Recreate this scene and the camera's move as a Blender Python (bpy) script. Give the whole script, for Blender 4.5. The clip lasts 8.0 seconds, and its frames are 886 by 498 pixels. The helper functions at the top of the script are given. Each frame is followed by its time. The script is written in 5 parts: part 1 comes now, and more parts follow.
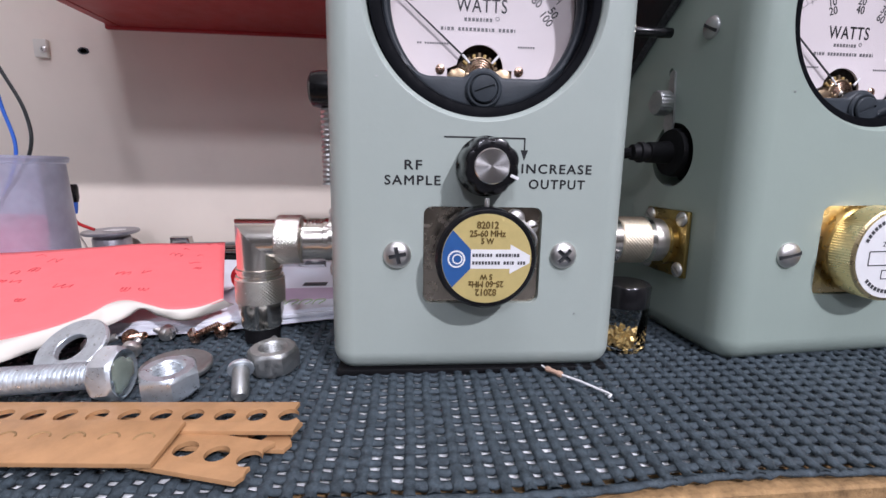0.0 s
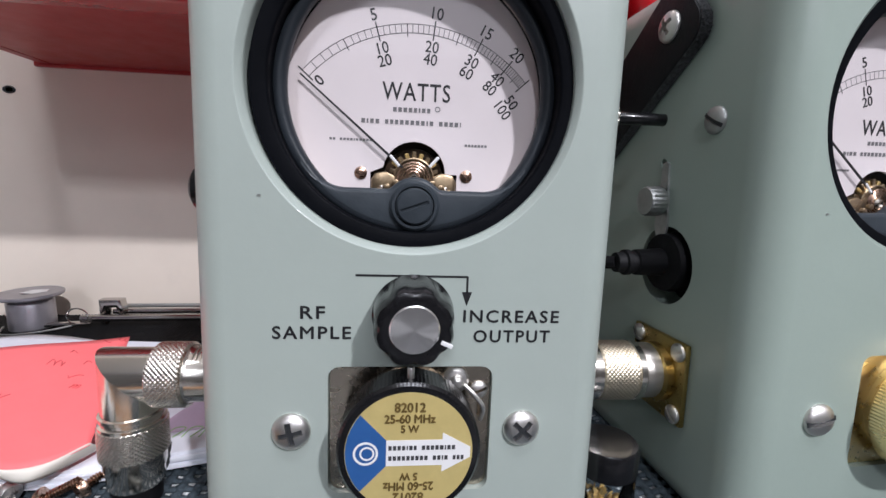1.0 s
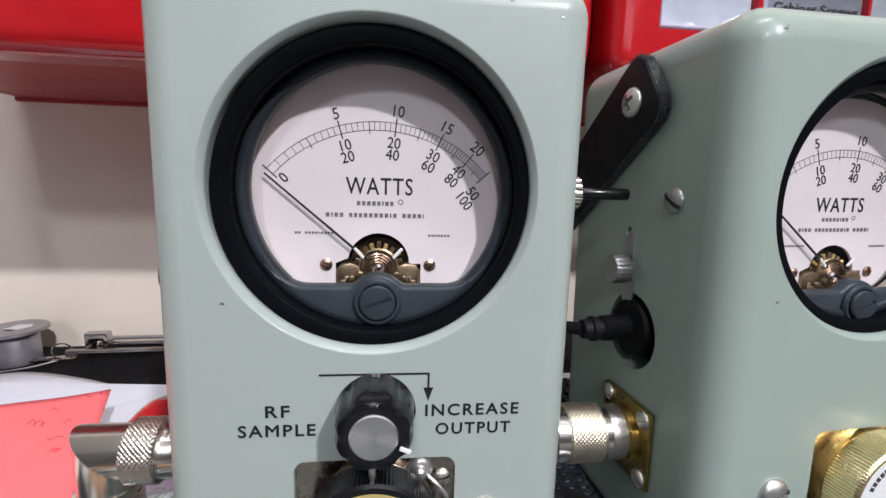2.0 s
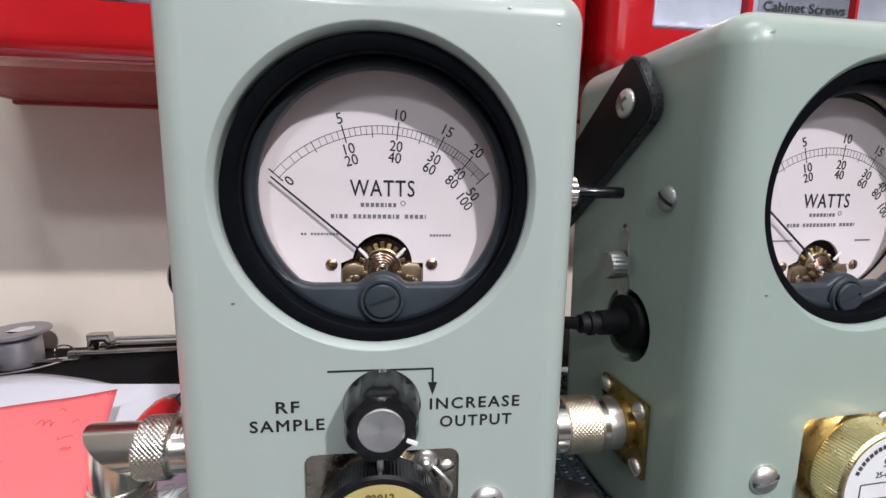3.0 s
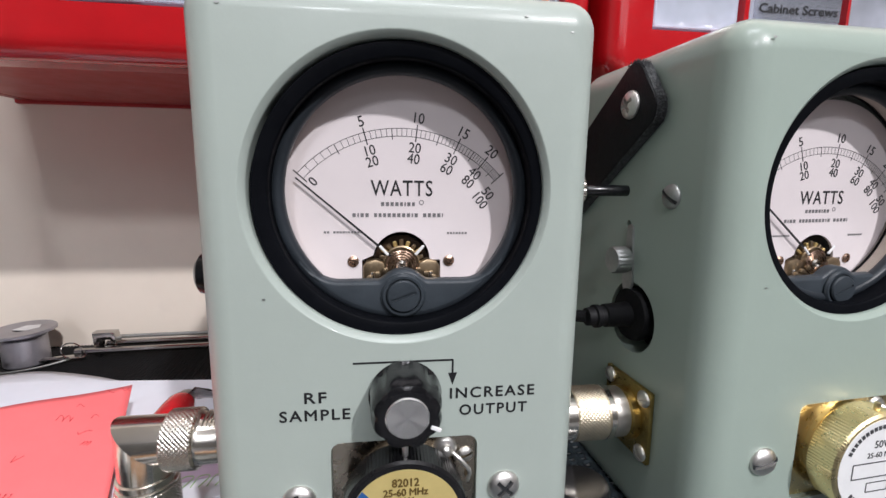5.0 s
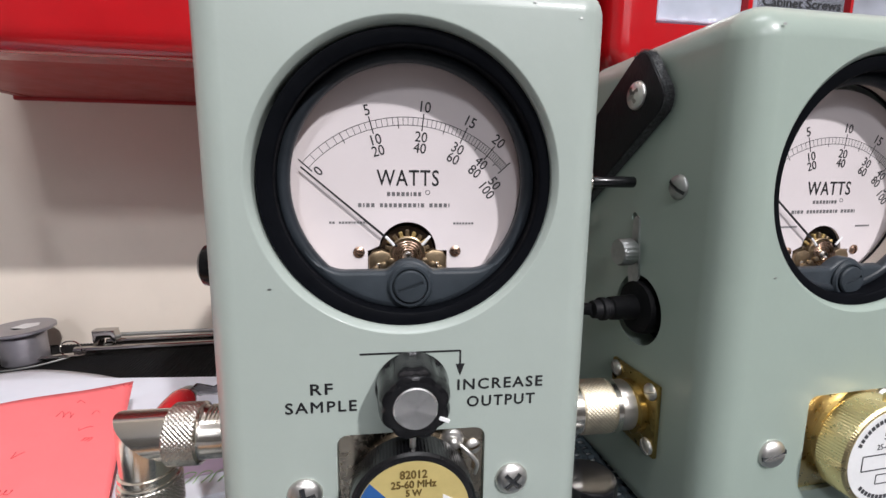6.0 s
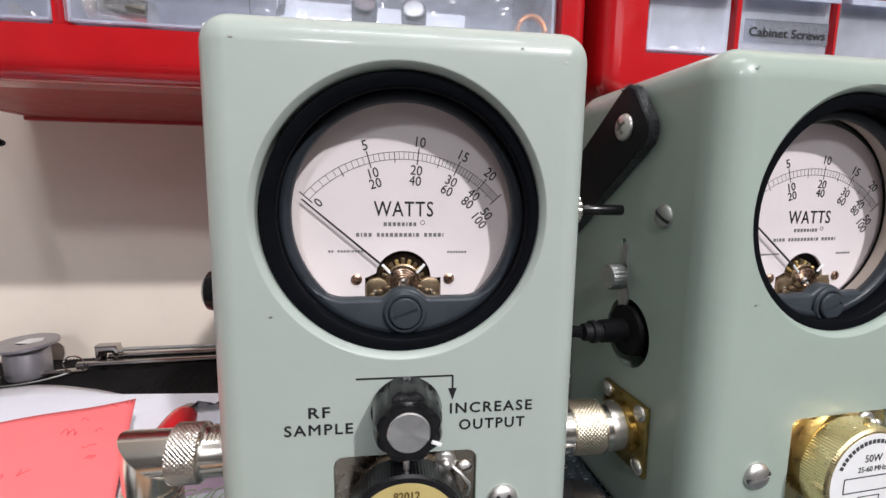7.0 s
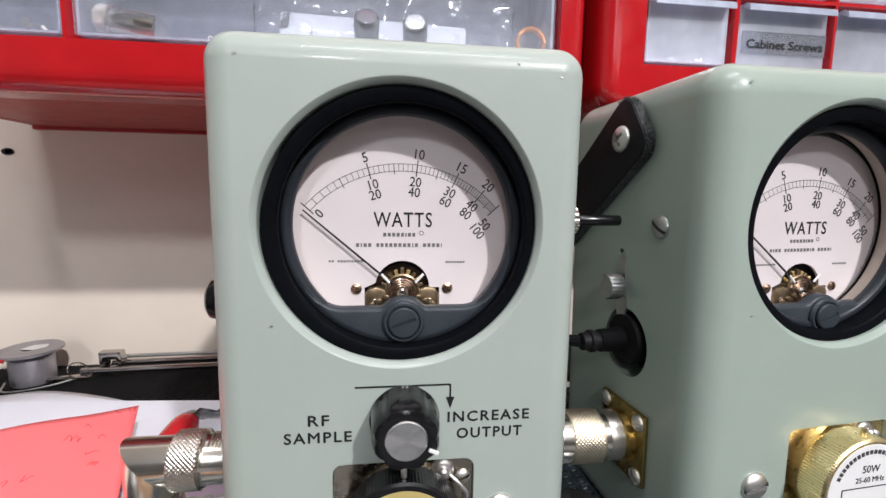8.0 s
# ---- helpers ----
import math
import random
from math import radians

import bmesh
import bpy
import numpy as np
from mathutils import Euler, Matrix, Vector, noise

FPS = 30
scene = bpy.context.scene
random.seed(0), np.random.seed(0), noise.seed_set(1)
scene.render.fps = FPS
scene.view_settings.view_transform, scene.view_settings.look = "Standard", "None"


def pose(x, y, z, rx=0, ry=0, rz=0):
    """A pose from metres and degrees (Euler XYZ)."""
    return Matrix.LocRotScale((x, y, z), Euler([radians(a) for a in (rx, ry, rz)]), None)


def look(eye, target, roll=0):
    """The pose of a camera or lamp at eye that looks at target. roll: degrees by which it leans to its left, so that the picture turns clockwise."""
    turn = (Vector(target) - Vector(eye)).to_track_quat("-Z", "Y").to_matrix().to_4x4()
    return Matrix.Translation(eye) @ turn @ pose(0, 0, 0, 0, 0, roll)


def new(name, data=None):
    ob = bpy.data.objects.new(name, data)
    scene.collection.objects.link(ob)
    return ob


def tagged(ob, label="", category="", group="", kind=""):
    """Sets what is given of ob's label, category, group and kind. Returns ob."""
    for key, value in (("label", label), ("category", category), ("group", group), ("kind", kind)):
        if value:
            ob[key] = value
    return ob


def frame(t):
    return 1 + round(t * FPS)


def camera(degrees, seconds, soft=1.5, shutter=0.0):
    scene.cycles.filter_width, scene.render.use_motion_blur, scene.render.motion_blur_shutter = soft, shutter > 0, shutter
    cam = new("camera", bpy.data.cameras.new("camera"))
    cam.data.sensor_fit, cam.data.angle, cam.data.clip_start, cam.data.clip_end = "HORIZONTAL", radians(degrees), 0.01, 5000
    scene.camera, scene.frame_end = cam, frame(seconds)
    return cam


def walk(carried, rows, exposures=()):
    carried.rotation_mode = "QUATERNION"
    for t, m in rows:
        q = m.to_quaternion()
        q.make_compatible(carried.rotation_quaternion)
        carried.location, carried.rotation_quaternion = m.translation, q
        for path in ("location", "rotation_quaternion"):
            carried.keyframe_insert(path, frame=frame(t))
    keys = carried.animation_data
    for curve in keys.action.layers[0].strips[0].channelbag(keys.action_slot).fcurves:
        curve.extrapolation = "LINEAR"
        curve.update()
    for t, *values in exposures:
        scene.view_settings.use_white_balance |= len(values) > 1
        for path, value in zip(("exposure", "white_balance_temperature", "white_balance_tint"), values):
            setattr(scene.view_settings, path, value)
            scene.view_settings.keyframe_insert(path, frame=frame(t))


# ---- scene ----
cam = camera(89.6, 8.0)
PATH = [
    (0.0, (-0.0242, -0.1435, 0.0701), (-0.0078, 0.0526, 0.0344), 1.09),
    (0.3, (-0.0184, -0.1312, 0.0727), (-0.0006, 0.0654, 0.0404), 1.44),
    (0.5, (-0.0133, -0.1242, 0.0736), (0.0044, 0.0726, 0.0427), 1.51),
    (0.7, (-0.0065, -0.1102, 0.0845), (0.0127, 0.0869, 0.0560), 2.08),
    (0.8, (-0.0027, -0.1055, 0.0942), (0.0158, 0.0915, 0.0654), 1.96),
    (1.0, (-0.0029, -0.1011, 0.1007), (0.0169, 0.0959, 0.0726), 2.13),
    (1.5, (0.0009, -0.1016, 0.1170), (0.0216, 0.0953, 0.0889), 1.88),
    (2.0, (0.0046, -0.1014, 0.1252), (0.0265, 0.0953, 0.0959), 1.64),
    (2.2, (0.0047, -0.1033, 0.1271), (0.0267, 0.0933, 0.0976), 1.43),
    (3.3, (0.0022, -0.1056, 0.1263), (0.0262, 0.0904, 0.0949), 0.91),
    (3.5, (0.0021, -0.1063, 0.1271), (0.0266, 0.0896, 0.0953), 0.91),
    (4.0, (-0.0026, -0.1072, 0.1256), (0.0224, 0.0886, 0.0935), 0.93),
    (4.5, (-0.0036, -0.1105, 0.1297), (0.0220, 0.0852, 0.0974), 0.79),
    (4.7, (-0.0044, -0.1100, 0.1279), (0.0215, 0.0857, 0.0954), 0.78),
    (5.8, (-0.0044, -0.1091, 0.1271), (0.0224, 0.0864, 0.0945), 0.70),
    (6.0, (-0.0065, -0.1085, 0.1245), (0.0204, 0.0870, 0.0922), 0.68),
    (6.5, (-0.0038, -0.1121, 0.1302), (0.0233, 0.0838, 0.1003), 0.76),
    (7.0, (-0.0052, -0.1136, 0.1303), (0.0213, 0.0828, 0.1028), 0.85),
    (7.5, (-0.0070, -0.1170, 0.1326), (0.0187, 0.0796, 0.1069), 0.88),
    (8.0, (-0.0041, -0.1157, 0.1316), (0.0210, 0.0812, 0.1071), 0.93),
]
walk(cam, [(t, look(eye, target, roll)) for t, eye, target, roll in PATH],
     [(0.0, -0.08, 5950, 21), (0.5, -0.10, 6000, 17), (1.0, -0.11, 6050, 15), (2.0, -0.07, 6150, 14), (4.0, -0.04, 6250, 14), (6.0, -0.02, 6350, 13), (8.0, 0.03, 6400, 13)])

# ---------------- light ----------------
KEY_POS, PANEL_POS, FRONT_FILL_POS = (0.90, -1.70, 1.62), (-0.35, -2.50, 1.56), (0.25, -3.69, 1.25)
TOP_FILL_POS = (0.10, -0.55, 1.60)
world = bpy.data.worlds.new("room_air")
scene.world = world
world.use_nodes = True
world.node_tree.nodes["Background"].inputs["Color"].default_value = (0.92, 0.95, 1.0, 1)
world.node_tree.nodes["Background"].inputs["Strength"].default_value = 0.01
scene.view_settings.exposure = 0.0


def area_lamp(name, eye, target, size, power, colour):
    data = bpy.data.lights.new(name, "AREA")
    data.shape, data.size, data.energy, data.color = "DISK", size, power, colour
    ob = new(name, data)
    ob.matrix_world = look(eye, target)
    return ob


area_lamp("ceiling_lamp_light", KEY_POS, (0, 0, 0.1), 0.10, 54, (1.0, 0.98, 0.97))
area_lamp("ceiling_panel_light", PANEL_POS, (0, 0, 0.1), 0.30, 20, (0.97, 0.98, 1.0))
# overhead fill, added to brighten the papers and the tops of the cases
top_fill = area_lamp("top_fill_light", TOP_FILL_POS, (TOP_FILL_POS[0], TOP_FILL_POS[1] + 0.001, 0), 0.80, 11, (0.97, 0.98, 1.0))
top_fill.data.shape, top_fill.data.size_y = "RECTANGLE", 0.12
# broad frontal fill, added to brighten surfaces that face the camera
front_fill_light = area_lamp("front_fill_light", FRONT_FILL_POS, (0.25, 0, 0.2), 2.4, 8, (0.94, 0.97, 1.0))
front_fill_light.data.shape, front_fill_light.data.size_y = "RECTANGLE", 0.62


# ---------------- materials ----------------
def surf(name, base, rough=0.5, metal=0.0, var=0.08, vscale=60.0, bump=0.0, bscale=900.0, coat=0.0, trans=0.0, ior=1.45,
         dark=None, dirt=0.0, dscale=25.0, each=0.0, rvar=0.1, spec=0.5, alpha=1.0):
    """A surface with grain and blotches; sizes in 1/metre."""
    m = bpy.data.materials.new(name)
    m.use_nodes = True
    nt = m.node_tree
    b = nt.nodes["Principled BSDF"]
    b.inputs["Metallic"].default_value = metal
    b.inputs["Transmission Weight"].default_value = trans
    b.inputs["IOR"].default_value = ior
    b.inputs["Coat Weight"].default_value = coat
    b.inputs["Coat Roughness"].default_value = 0.08
    b.inputs["Specular IOR Level"].default_value = spec
    b.inputs["Alpha"].default_value = alpha
    tc = nt.nodes.new("ShaderNodeTexCoord")

    def nz(scale, detail=4.0, rough_=0.6):
        n = nt.nodes.new("ShaderNodeTexNoise")
        n.inputs["Scale"].default_value, n.inputs["Detail"].default_value, n.inputs["Roughness"].default_value = scale, detail, rough_
        nt.links.new(tc.outputs["Object"], n.inputs["Vector"])
        return n

    n1 = nz(vscale)
    ramp = nt.nodes.new("ShaderNodeMapRange")
    ramp.inputs["From Min"].default_value, ramp.inputs["From Max"].default_value = 0.3, 0.7
    ramp.inputs["To Min"].default_value, ramp.inputs["To Max"].default_value = 1 - var, 1 + var
    nt.links.new(n1.outputs["Fac"], ramp.inputs["Value"])
    mul = nt.nodes.new("ShaderNodeVectorMath")
    mul.operation = "SCALE"
    mul.inputs[0].default_value = base[:3]
    nt.links.new(ramp.outputs["Result"], mul.inputs["Scale"])
    col = mul.outputs["Vector"]
    if each:
        oi = nt.nodes.new("ShaderNodeObjectInfo")
        r2 = nt.nodes.new("ShaderNodeMapRange")
        r2.inputs["To Min"].default_value, r2.inputs["To Max"].default_value = 1 - each, 1 + each
        nt.links.new(oi.outputs["Random"], r2.inputs["Value"])
        m2 = nt.nodes.new("ShaderNodeVectorMath")
        m2.operation = "SCALE"
        nt.links.new(col, m2.inputs[0])
        nt.links.new(r2.outputs["Result"], m2.inputs["Scale"])
        col = m2.outputs["Vector"]
    if dirt:
        n2 = nz(dscale, 6.0, 0.7)
        r3 = nt.nodes.new("ShaderNodeMapRange")
        r3.inputs["From Min"].default_value, r3.inputs["From Max"].default_value = 0.55, 0.75
        r3.inputs["To Max"].default_value = dirt
        nt.links.new(n2.outputs["Fac"], r3.inputs["Value"])
        mx = nt.nodes.new("ShaderNodeMix")
        mx.data_type = "RGBA"
        nt.links.new(r3.outputs["Result"], mx.inputs["Factor"])
        nt.links.new(col, mx.inputs["A"])
        mx.inputs["B"].default_value = (*(dark or [c * 0.4 for c in base[:3]]), 1)
        col = mx.outputs["Result"]
    nt.links.new(col, b.inputs["Base Color"])
    r4 = nt.nodes.new("ShaderNodeMapRange")
    r4.inputs["From Min"].default_value, r4.inputs["From Max"].default_value = 0.3, 0.7
    r4.inputs["To Min"].default_value, r4.inputs["To Max"].default_value = max(0.02, rough * (1 - rvar)), min(1, rough * (1 + rvar))
    nt.links.new(nz(vscale * 3.1).outputs["Fac"], r4.inputs["Value"])
    nt.links.new(r4.outputs["Result"], b.inputs["Roughness"])
    if bump:
        bp = nt.nodes.new("ShaderNodeBump")
        bp.inputs["Strength"].default_value, bp.inputs["Distance"].default_value = bump, 0.0006
        nt.links.new(nz(bscale, 3.0).outputs["Fac"], bp.inputs["Height"])
        nt.links.new(bp.outputs["Normal"], b.inputs["Normal"])
    return m


M_CASE = surf("sage_enamel", (0.380, 0.434, 0.396), 0.36, var=0.025, vscale=30, bump=0.05, bscale=500, coat=0.15, dirt=0.08, dscale=40, dark=(0.34, 0.37, 0.33))
# the sage enamel a step darker and greener, for the second case
M_CASE_DARKER = surf("darker_sage_enamel", (0.325, 0.393, 0.345), 0.33, var=0.03, vscale=25, bump=0.05, bscale=500, coat=0.2, dirt=0.10, dscale=35, dark=(0.30, 0.34, 0.29))
M_BEZEL = surf("black_bakelite", (0.0035, 0.004, 0.0055), 0.45, spec=0.04, var=0.15, vscale=90, rvar=0.25, bump=0.04, bscale=500)
M_SHELF = surf("slate_plastic", (0.034, 0.042, 0.050), 0.38, spec=0.3, var=0.12, vscale=120, bump=0.08, bscale=900)
M_RIM = surf("satin_black_rim", (0.022, 0.027, 0.033), 0.36, spec=0.3, var=0.15, vscale=120, bump=0.06, bscale=900)
M_DIAL = surf("dial_paper", (0.745, 0.685, 0.69), 0.6, var=0.02, vscale=50, dirt=0.10, dscale=60, dark=(0.62, 0.56, 0.55))
# tan tint put in to brown the shaded part of the dial
M_WALLING = surf("meter_inner_wall", (0.48, 0.42, 0.36), 0.6, var=0.06)
M_INK = surf("black_ink", (0.012, 0.012, 0.014), 0.5, var=0.3, vscale=900)
M_PRINT = surf("small_grey_print", (0.16, 0.155, 0.16), 0.5, var=0.3, vscale=900)
M_INKSOFT = surf("worn_grey_ink", (0.05, 0.05, 0.055), 0.5, var=0.3, vscale=900)
M_BLACKPL = surf("gloss_black_plastic", (0.006, 0.006, 0.007), 0.25, spec=0.35, var=0.3, vscale=200, coat=0.3, bump=0.05, bscale=600)
M_RUBBER = surf("black_rubber", (0.005, 0.005, 0.006), 0.6, spec=0.25, var=0.25, vscale=150, bump=0.1)
M_LEATHER = surf("black_leather", (0.006, 0.0065, 0.008), 0.5, spec=0.25, var=0.3, vscale=300, bump=0.35, bscale=1500)
M_SUEDE = surf("fuzzy_cut_leather", (0.05, 0.053, 0.055), 0.95, var=0.6, vscale=900, bump=1.0, bscale=1800)
M_STEEL = surf("screw_steel", (0.74, 0.72, 0.69), 0.40, 1.0, var=0.05, vscale=120, rvar=0.15, bump=0.02, bscale=800)
M_ZINC = surf("zinc_plate", (0.74, 0.80, 0.84), 0.38, 0.82, var=0.14, vscale=220, rvar=0.4, dirt=0.08, dscale=120, dark=(0.35, 0.36, 0.34), bump=0.1)
M_DULL = surf("dull_steel", (0.46, 0.47, 0.46), 0.48, 1.0, var=0.1, vscale=200, rvar=0.3, dirt=0.12, dscale=140, bump=0.08)
M_NICKEL = surf("tarnished_nickel", (0.80, 0.76, 0.69), 0.20, 1.0, var=0.02, vscale=40, rvar=0.06, dirt=0.05, dscale=40, dark=(0.72, 0.64, 0.52))
M_KNURL = surf("worn_knurl", (0.74, 0.65, 0.50), 0.34, 1.0, var=0.10, vscale=300, dirt=0.5, dscale=180, dark=(0.80, 0.62, 0.34))
M_DIMNICKEL = surf("dim_nickel", (0.62, 0.58, 0.52), 0.34, 1.0, var=0.08, vscale=90, dirt=0.3, dscale=90, dark=(0.45, 0.38, 0.27))
M_PLATE = surf("stained_nickel_plate", (0.50, 0.44, 0.36), 0.24, 1.0, var=0.16, vscale=90, rvar=0.5, dirt=0.5, dscale=60, dark=(0.30, 0.23, 0.15))
M_BRASS = surf("worn_brass", (0.86, 0.71, 0.40), 0.30, 1.0, var=0.08, vscale=130, rvar=0.2, dirt=0.2, dscale=70, dark=(0.50, 0.36, 0.15))
M_OLDBRASS = surf("old_brass", (0.40, 0.29, 0.10), 0.36, 1.0, var=0.2, vscale=130, rvar=0.4, dirt=0.5, dscale=80, dark=(0.25, 0.18, 0.07))
M_MOVEMENT = surf("brown_movement_metal", (0.32, 0.24, 0.15), 0.34, 0.9, var=0.25, vscale=400)
M_BROWNBACK = surf("brown_lacquered_plate", (0.055, 0.032, 0.018), 0.4, 0.3, var=0.4, vscale=500)
M_COPPER = surf("coppered_steel", (0.46, 0.31, 0.23), 0.28, 1.0, var=0.2, vscale=200, rvar=0.4)
M_ALU = surf("spun_aluminium", (0.90, 0.89, 0.88), 0.24, 1.0, var=0.01, vscale=40, rvar=0.04)
nt_ = M_ALU.node_tree
tang_ = nt_.nodes.new("ShaderNodeTangent")
tang_.direction_type, tang_.axis = "RADIAL", "Y"
nt_.links.new(tang_.outputs["Tangent"], nt_.nodes["Principled BSDF"].inputs["Tangent"])
nt_.nodes["Principled BSDF"].inputs["Anisotropic"].default_value = 0.85
M_MESHPAD = surf("black_woven_pad", (0.007, 0.007, 0.008), 0.6, var=0.4, vscale=900, bump=1.0, bscale=900, spec=0.3)
M_SPOOL = surf("grey_spool_plastic", (0.34, 0.33, 0.36), 0.35, 0.6, var=0.08, vscale=80, dirt=0.2)
M_CHROME = surf("chrome", (0.50, 0.48, 0.46), 0.12, 1.0, var=0.08, vscale=120)
M_GOLDLBL = surf("gold_foil_label", (0.62, 0.50, 0.20), 0.42, 0.25, var=0.06, vscale=200)
M_GOLDINK = surf("brown_stamped_ink", (0.16, 0.105, 0.03), 0.5, 0.2, var=0.3, vscale=700)
M_BLUELBL = surf("blue_print", (0.025, 0.10, 0.30), 0.45, var=0.08, vscale=200)
M_WHITELBL = surf("white_label", (0.80, 0.80, 0.80), 0.45, var=0.03, vscale=150, dirt=0.1, dscale=200)
M_WHITEPL = surf("white_paint_mark", (0.85, 0.85, 0.85), 0.5)
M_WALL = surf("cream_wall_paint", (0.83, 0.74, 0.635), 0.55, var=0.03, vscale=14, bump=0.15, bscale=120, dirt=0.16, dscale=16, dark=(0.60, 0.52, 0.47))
# unseen walls and floor, kept dark to hold down fill and reflections
M_ROOM = surf("unseen_room_paint", (0.27, 0.265, 0.265), 0.7, var=0.03, vscale=3)
# unseen ceiling, kept white to bounce light onto level surfaces
M_CEILING = surf("ceiling_bounce_white", (0.74, 0.74, 0.73), 0.8, var=0.02, vscale=3)
M_RED = surf("red_cabinet_plastic", (0.45, 0.009, 0.013), 0.17, var=0.07, vscale=40, coat=0.5, bump=0.05, bscale=260, rvar=0.3)
M_REDUNDER = surf("red_cabinet_shell", (0.36, 0.030, 0.030), 0.42, var=0.08, vscale=25, bump=0.06, bscale=300, dirt=0.2, dscale=30)
M_BOARD = surf("white_laminate", (0.86, 0.87, 0.88), 0.30, var=0.03, vscale=30, dirt=0.1)
M_CHIP = surf("raw_chipboard_edge", (0.34, 0.21, 0.095), 0.85, var=0.35, vscale=260, bump=0.8, bscale=700, dirt=0.6, dscale=180, dark=(0.12, 0.065, 0.03))
M_MAT = surf("grey_pvc_mesh", (0.056, 0.074, 0.087), 0.55, var=0.45, vscale=420, bump=0.8, bscale=1500, spec=0.25)
M_PHENOL = surf("tan_phenolic_board", (0.45, 0.25, 0.115), 0.46, var=0.16, vscale=90, bump=0.10, bscale=800, dirt=0.25, dscale=70, dark=(0.33, 0.17, 0.07))
M_REDPAPER = surf("red_envelope_paper", (0.96, 0.185, 0.19), 0.62, var=0.05, vscale=30, bump=0.12, bscale=160)
M_CREAM = surf("cream_paper", (0.74, 0.70, 0.62), 0.65, var=0.04, vscale=50, bump=0.1, bscale=160)
M_PAPER = surf("white_paper", (0.86, 0.88, 0.95), 0.6, var=0.03, vscale=40)
M_LILAC = surf("lilac_print", (0.62, 0.50, 0.64), 0.6, var=0.1, vscale=60)
M_PINK = surf("pink_foam", (0.78, 0.16, 0.22), 0.8, var=0.12, vscale=40, bump=0.3, bscale=200)
M_REDWIRE = surf("red_wire", (0.45, 0.02, 0.02), 0.4)
M_BLUEWIRE = surf("blue_wire", (0.03, 0.12, 0.5), 0.4)
M_BLACKWIRE = surf("black_wire", (0.015, 0.018, 0.018), 0.4)
M_REDPL = surf("red_pen_plastic", (0.60, 0.02, 0.025), 0.25, coat=0.4)
M_FLAKES = surf("gold_flakes", (0.62, 0.44, 0.17), 0.4, 0.5, var=0.4, vscale=500)
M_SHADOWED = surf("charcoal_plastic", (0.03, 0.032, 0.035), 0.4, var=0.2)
M_CERAMIC = surf("tan_resistor", (0.55, 0.36, 0.26), 0.4, var=0.2, vscale=600)
M_GOO = surf("green_threadlock", (0.30, 0.36, 0.30), 0.2, trans=0.3, var=0.15, vscale=200)


def clear(name, tint, gloss_rough=0.05, milk=0.0, milk_colour=(0.8, 0.82, 0.88), ior=1.45, bump=0.0, bscale=100.0):
    """Thin clear plastic or glass: sees through, a cloudy share, and a sheen by angle."""
    m = bpy.data.materials.new(name)
    m.use_nodes = True
    nt = m.node_tree
    nt.nodes.remove(nt.nodes["Principled BSDF"])
    tr, gl, fr, mx = (nt.nodes.new("ShaderNode" + k) for k in ("BsdfTransparent", "BsdfGlossy", "Fresnel", "MixShader"))
    tr.inputs["Color"].default_value = (*tint, 1)
    gl.inputs["Roughness"].default_value = gloss_rough
    fr.inputs["IOR"].default_value = ior
    base = tr.outputs[0]
    tc, n = nt.nodes.new("ShaderNodeTexCoord"), nt.nodes.new("ShaderNodeTexNoise")
    n.inputs["Scale"].default_value = bscale
    nt.links.new(tc.outputs["Object"], n.inputs["Vector"])
    if milk:
        df, tl, m1, m2 = (nt.nodes.new("ShaderNode" + k) for k in ("BsdfDiffuse", "BsdfTranslucent", "MixShader", "MixShader"))
        df.inputs["Color"].default_value = tl.inputs["Color"].default_value = (*milk_colour, 1)
        nt.links.new(df.outputs[0], m1.inputs[1])
        nt.links.new(tl.outputs[0], m1.inputs[2])
        mr = nt.nodes.new("ShaderNodeMapRange")
        mr.inputs["From Min"].default_value, mr.inputs["From Max"].default_value = 0.3, 0.7
        mr.inputs["To Min"].default_value, mr.inputs["To Max"].default_value = milk * 0.85, milk * 1.15
        nt.links.new(n.outputs["Fac"], mr.inputs["Value"])
        nt.links.new(mr.outputs["Result"], m2.inputs["Fac"])
        nt.links.new(base, m2.inputs[1])
        nt.links.new(m1.outputs[0], m2.inputs[2])
        base = m2.outputs[0]
    if bump:
        bp = nt.nodes.new("ShaderNodeBump")
        bp.inputs["Strength"].default_value, bp.inputs["Distance"].default_value = bump, 0.001
        nt.links.new(n.outputs["Fac"], bp.inputs["Height"])
        nt.links.new(bp.outputs["Normal"], gl.inputs["Normal"])
        nt.links.new(bp.outputs["Normal"], fr.inputs["Normal"])
    nt.links.new(fr.outputs[0], mx.inputs["Fac"])
    nt.links.new(base, mx.inputs[1])
    nt.links.new(gl.outputs[0], mx.inputs[2])
    nt.links.new(mx.outputs[0], nt.nodes["Material Output"].inputs["Surface"])
    return m


M_GLASS = clear("meter_glass", (0.97, 0.97, 0.97), 0.02, ior=1.25)
M_VIAL = clear("vial_glass", (0.97, 0.98, 0.98), 0.03, ior=1.3)
M_BAG = clear("clear_bag_film", (0.96, 0.97, 0.98), 0.10, 0.06, ior=1.55, bump=1.0, bscale=90)
M_CLEAR = clear("clear_drawer_plastic", (0.95, 0.96, 0.98), 0.08, 0.15, (0.82, 0.87, 0.98), bump=0.15, bscale=60)
# milky plastic, its cloudy share raised to brighten the right cabinet's drawers
M_CLOUDY = clear("cloudier_drawer_plastic", (0.93, 0.95, 0.98), 0.10, 0.52, (0.86, 0.90, 1.0), bump=0.15, bscale=60)
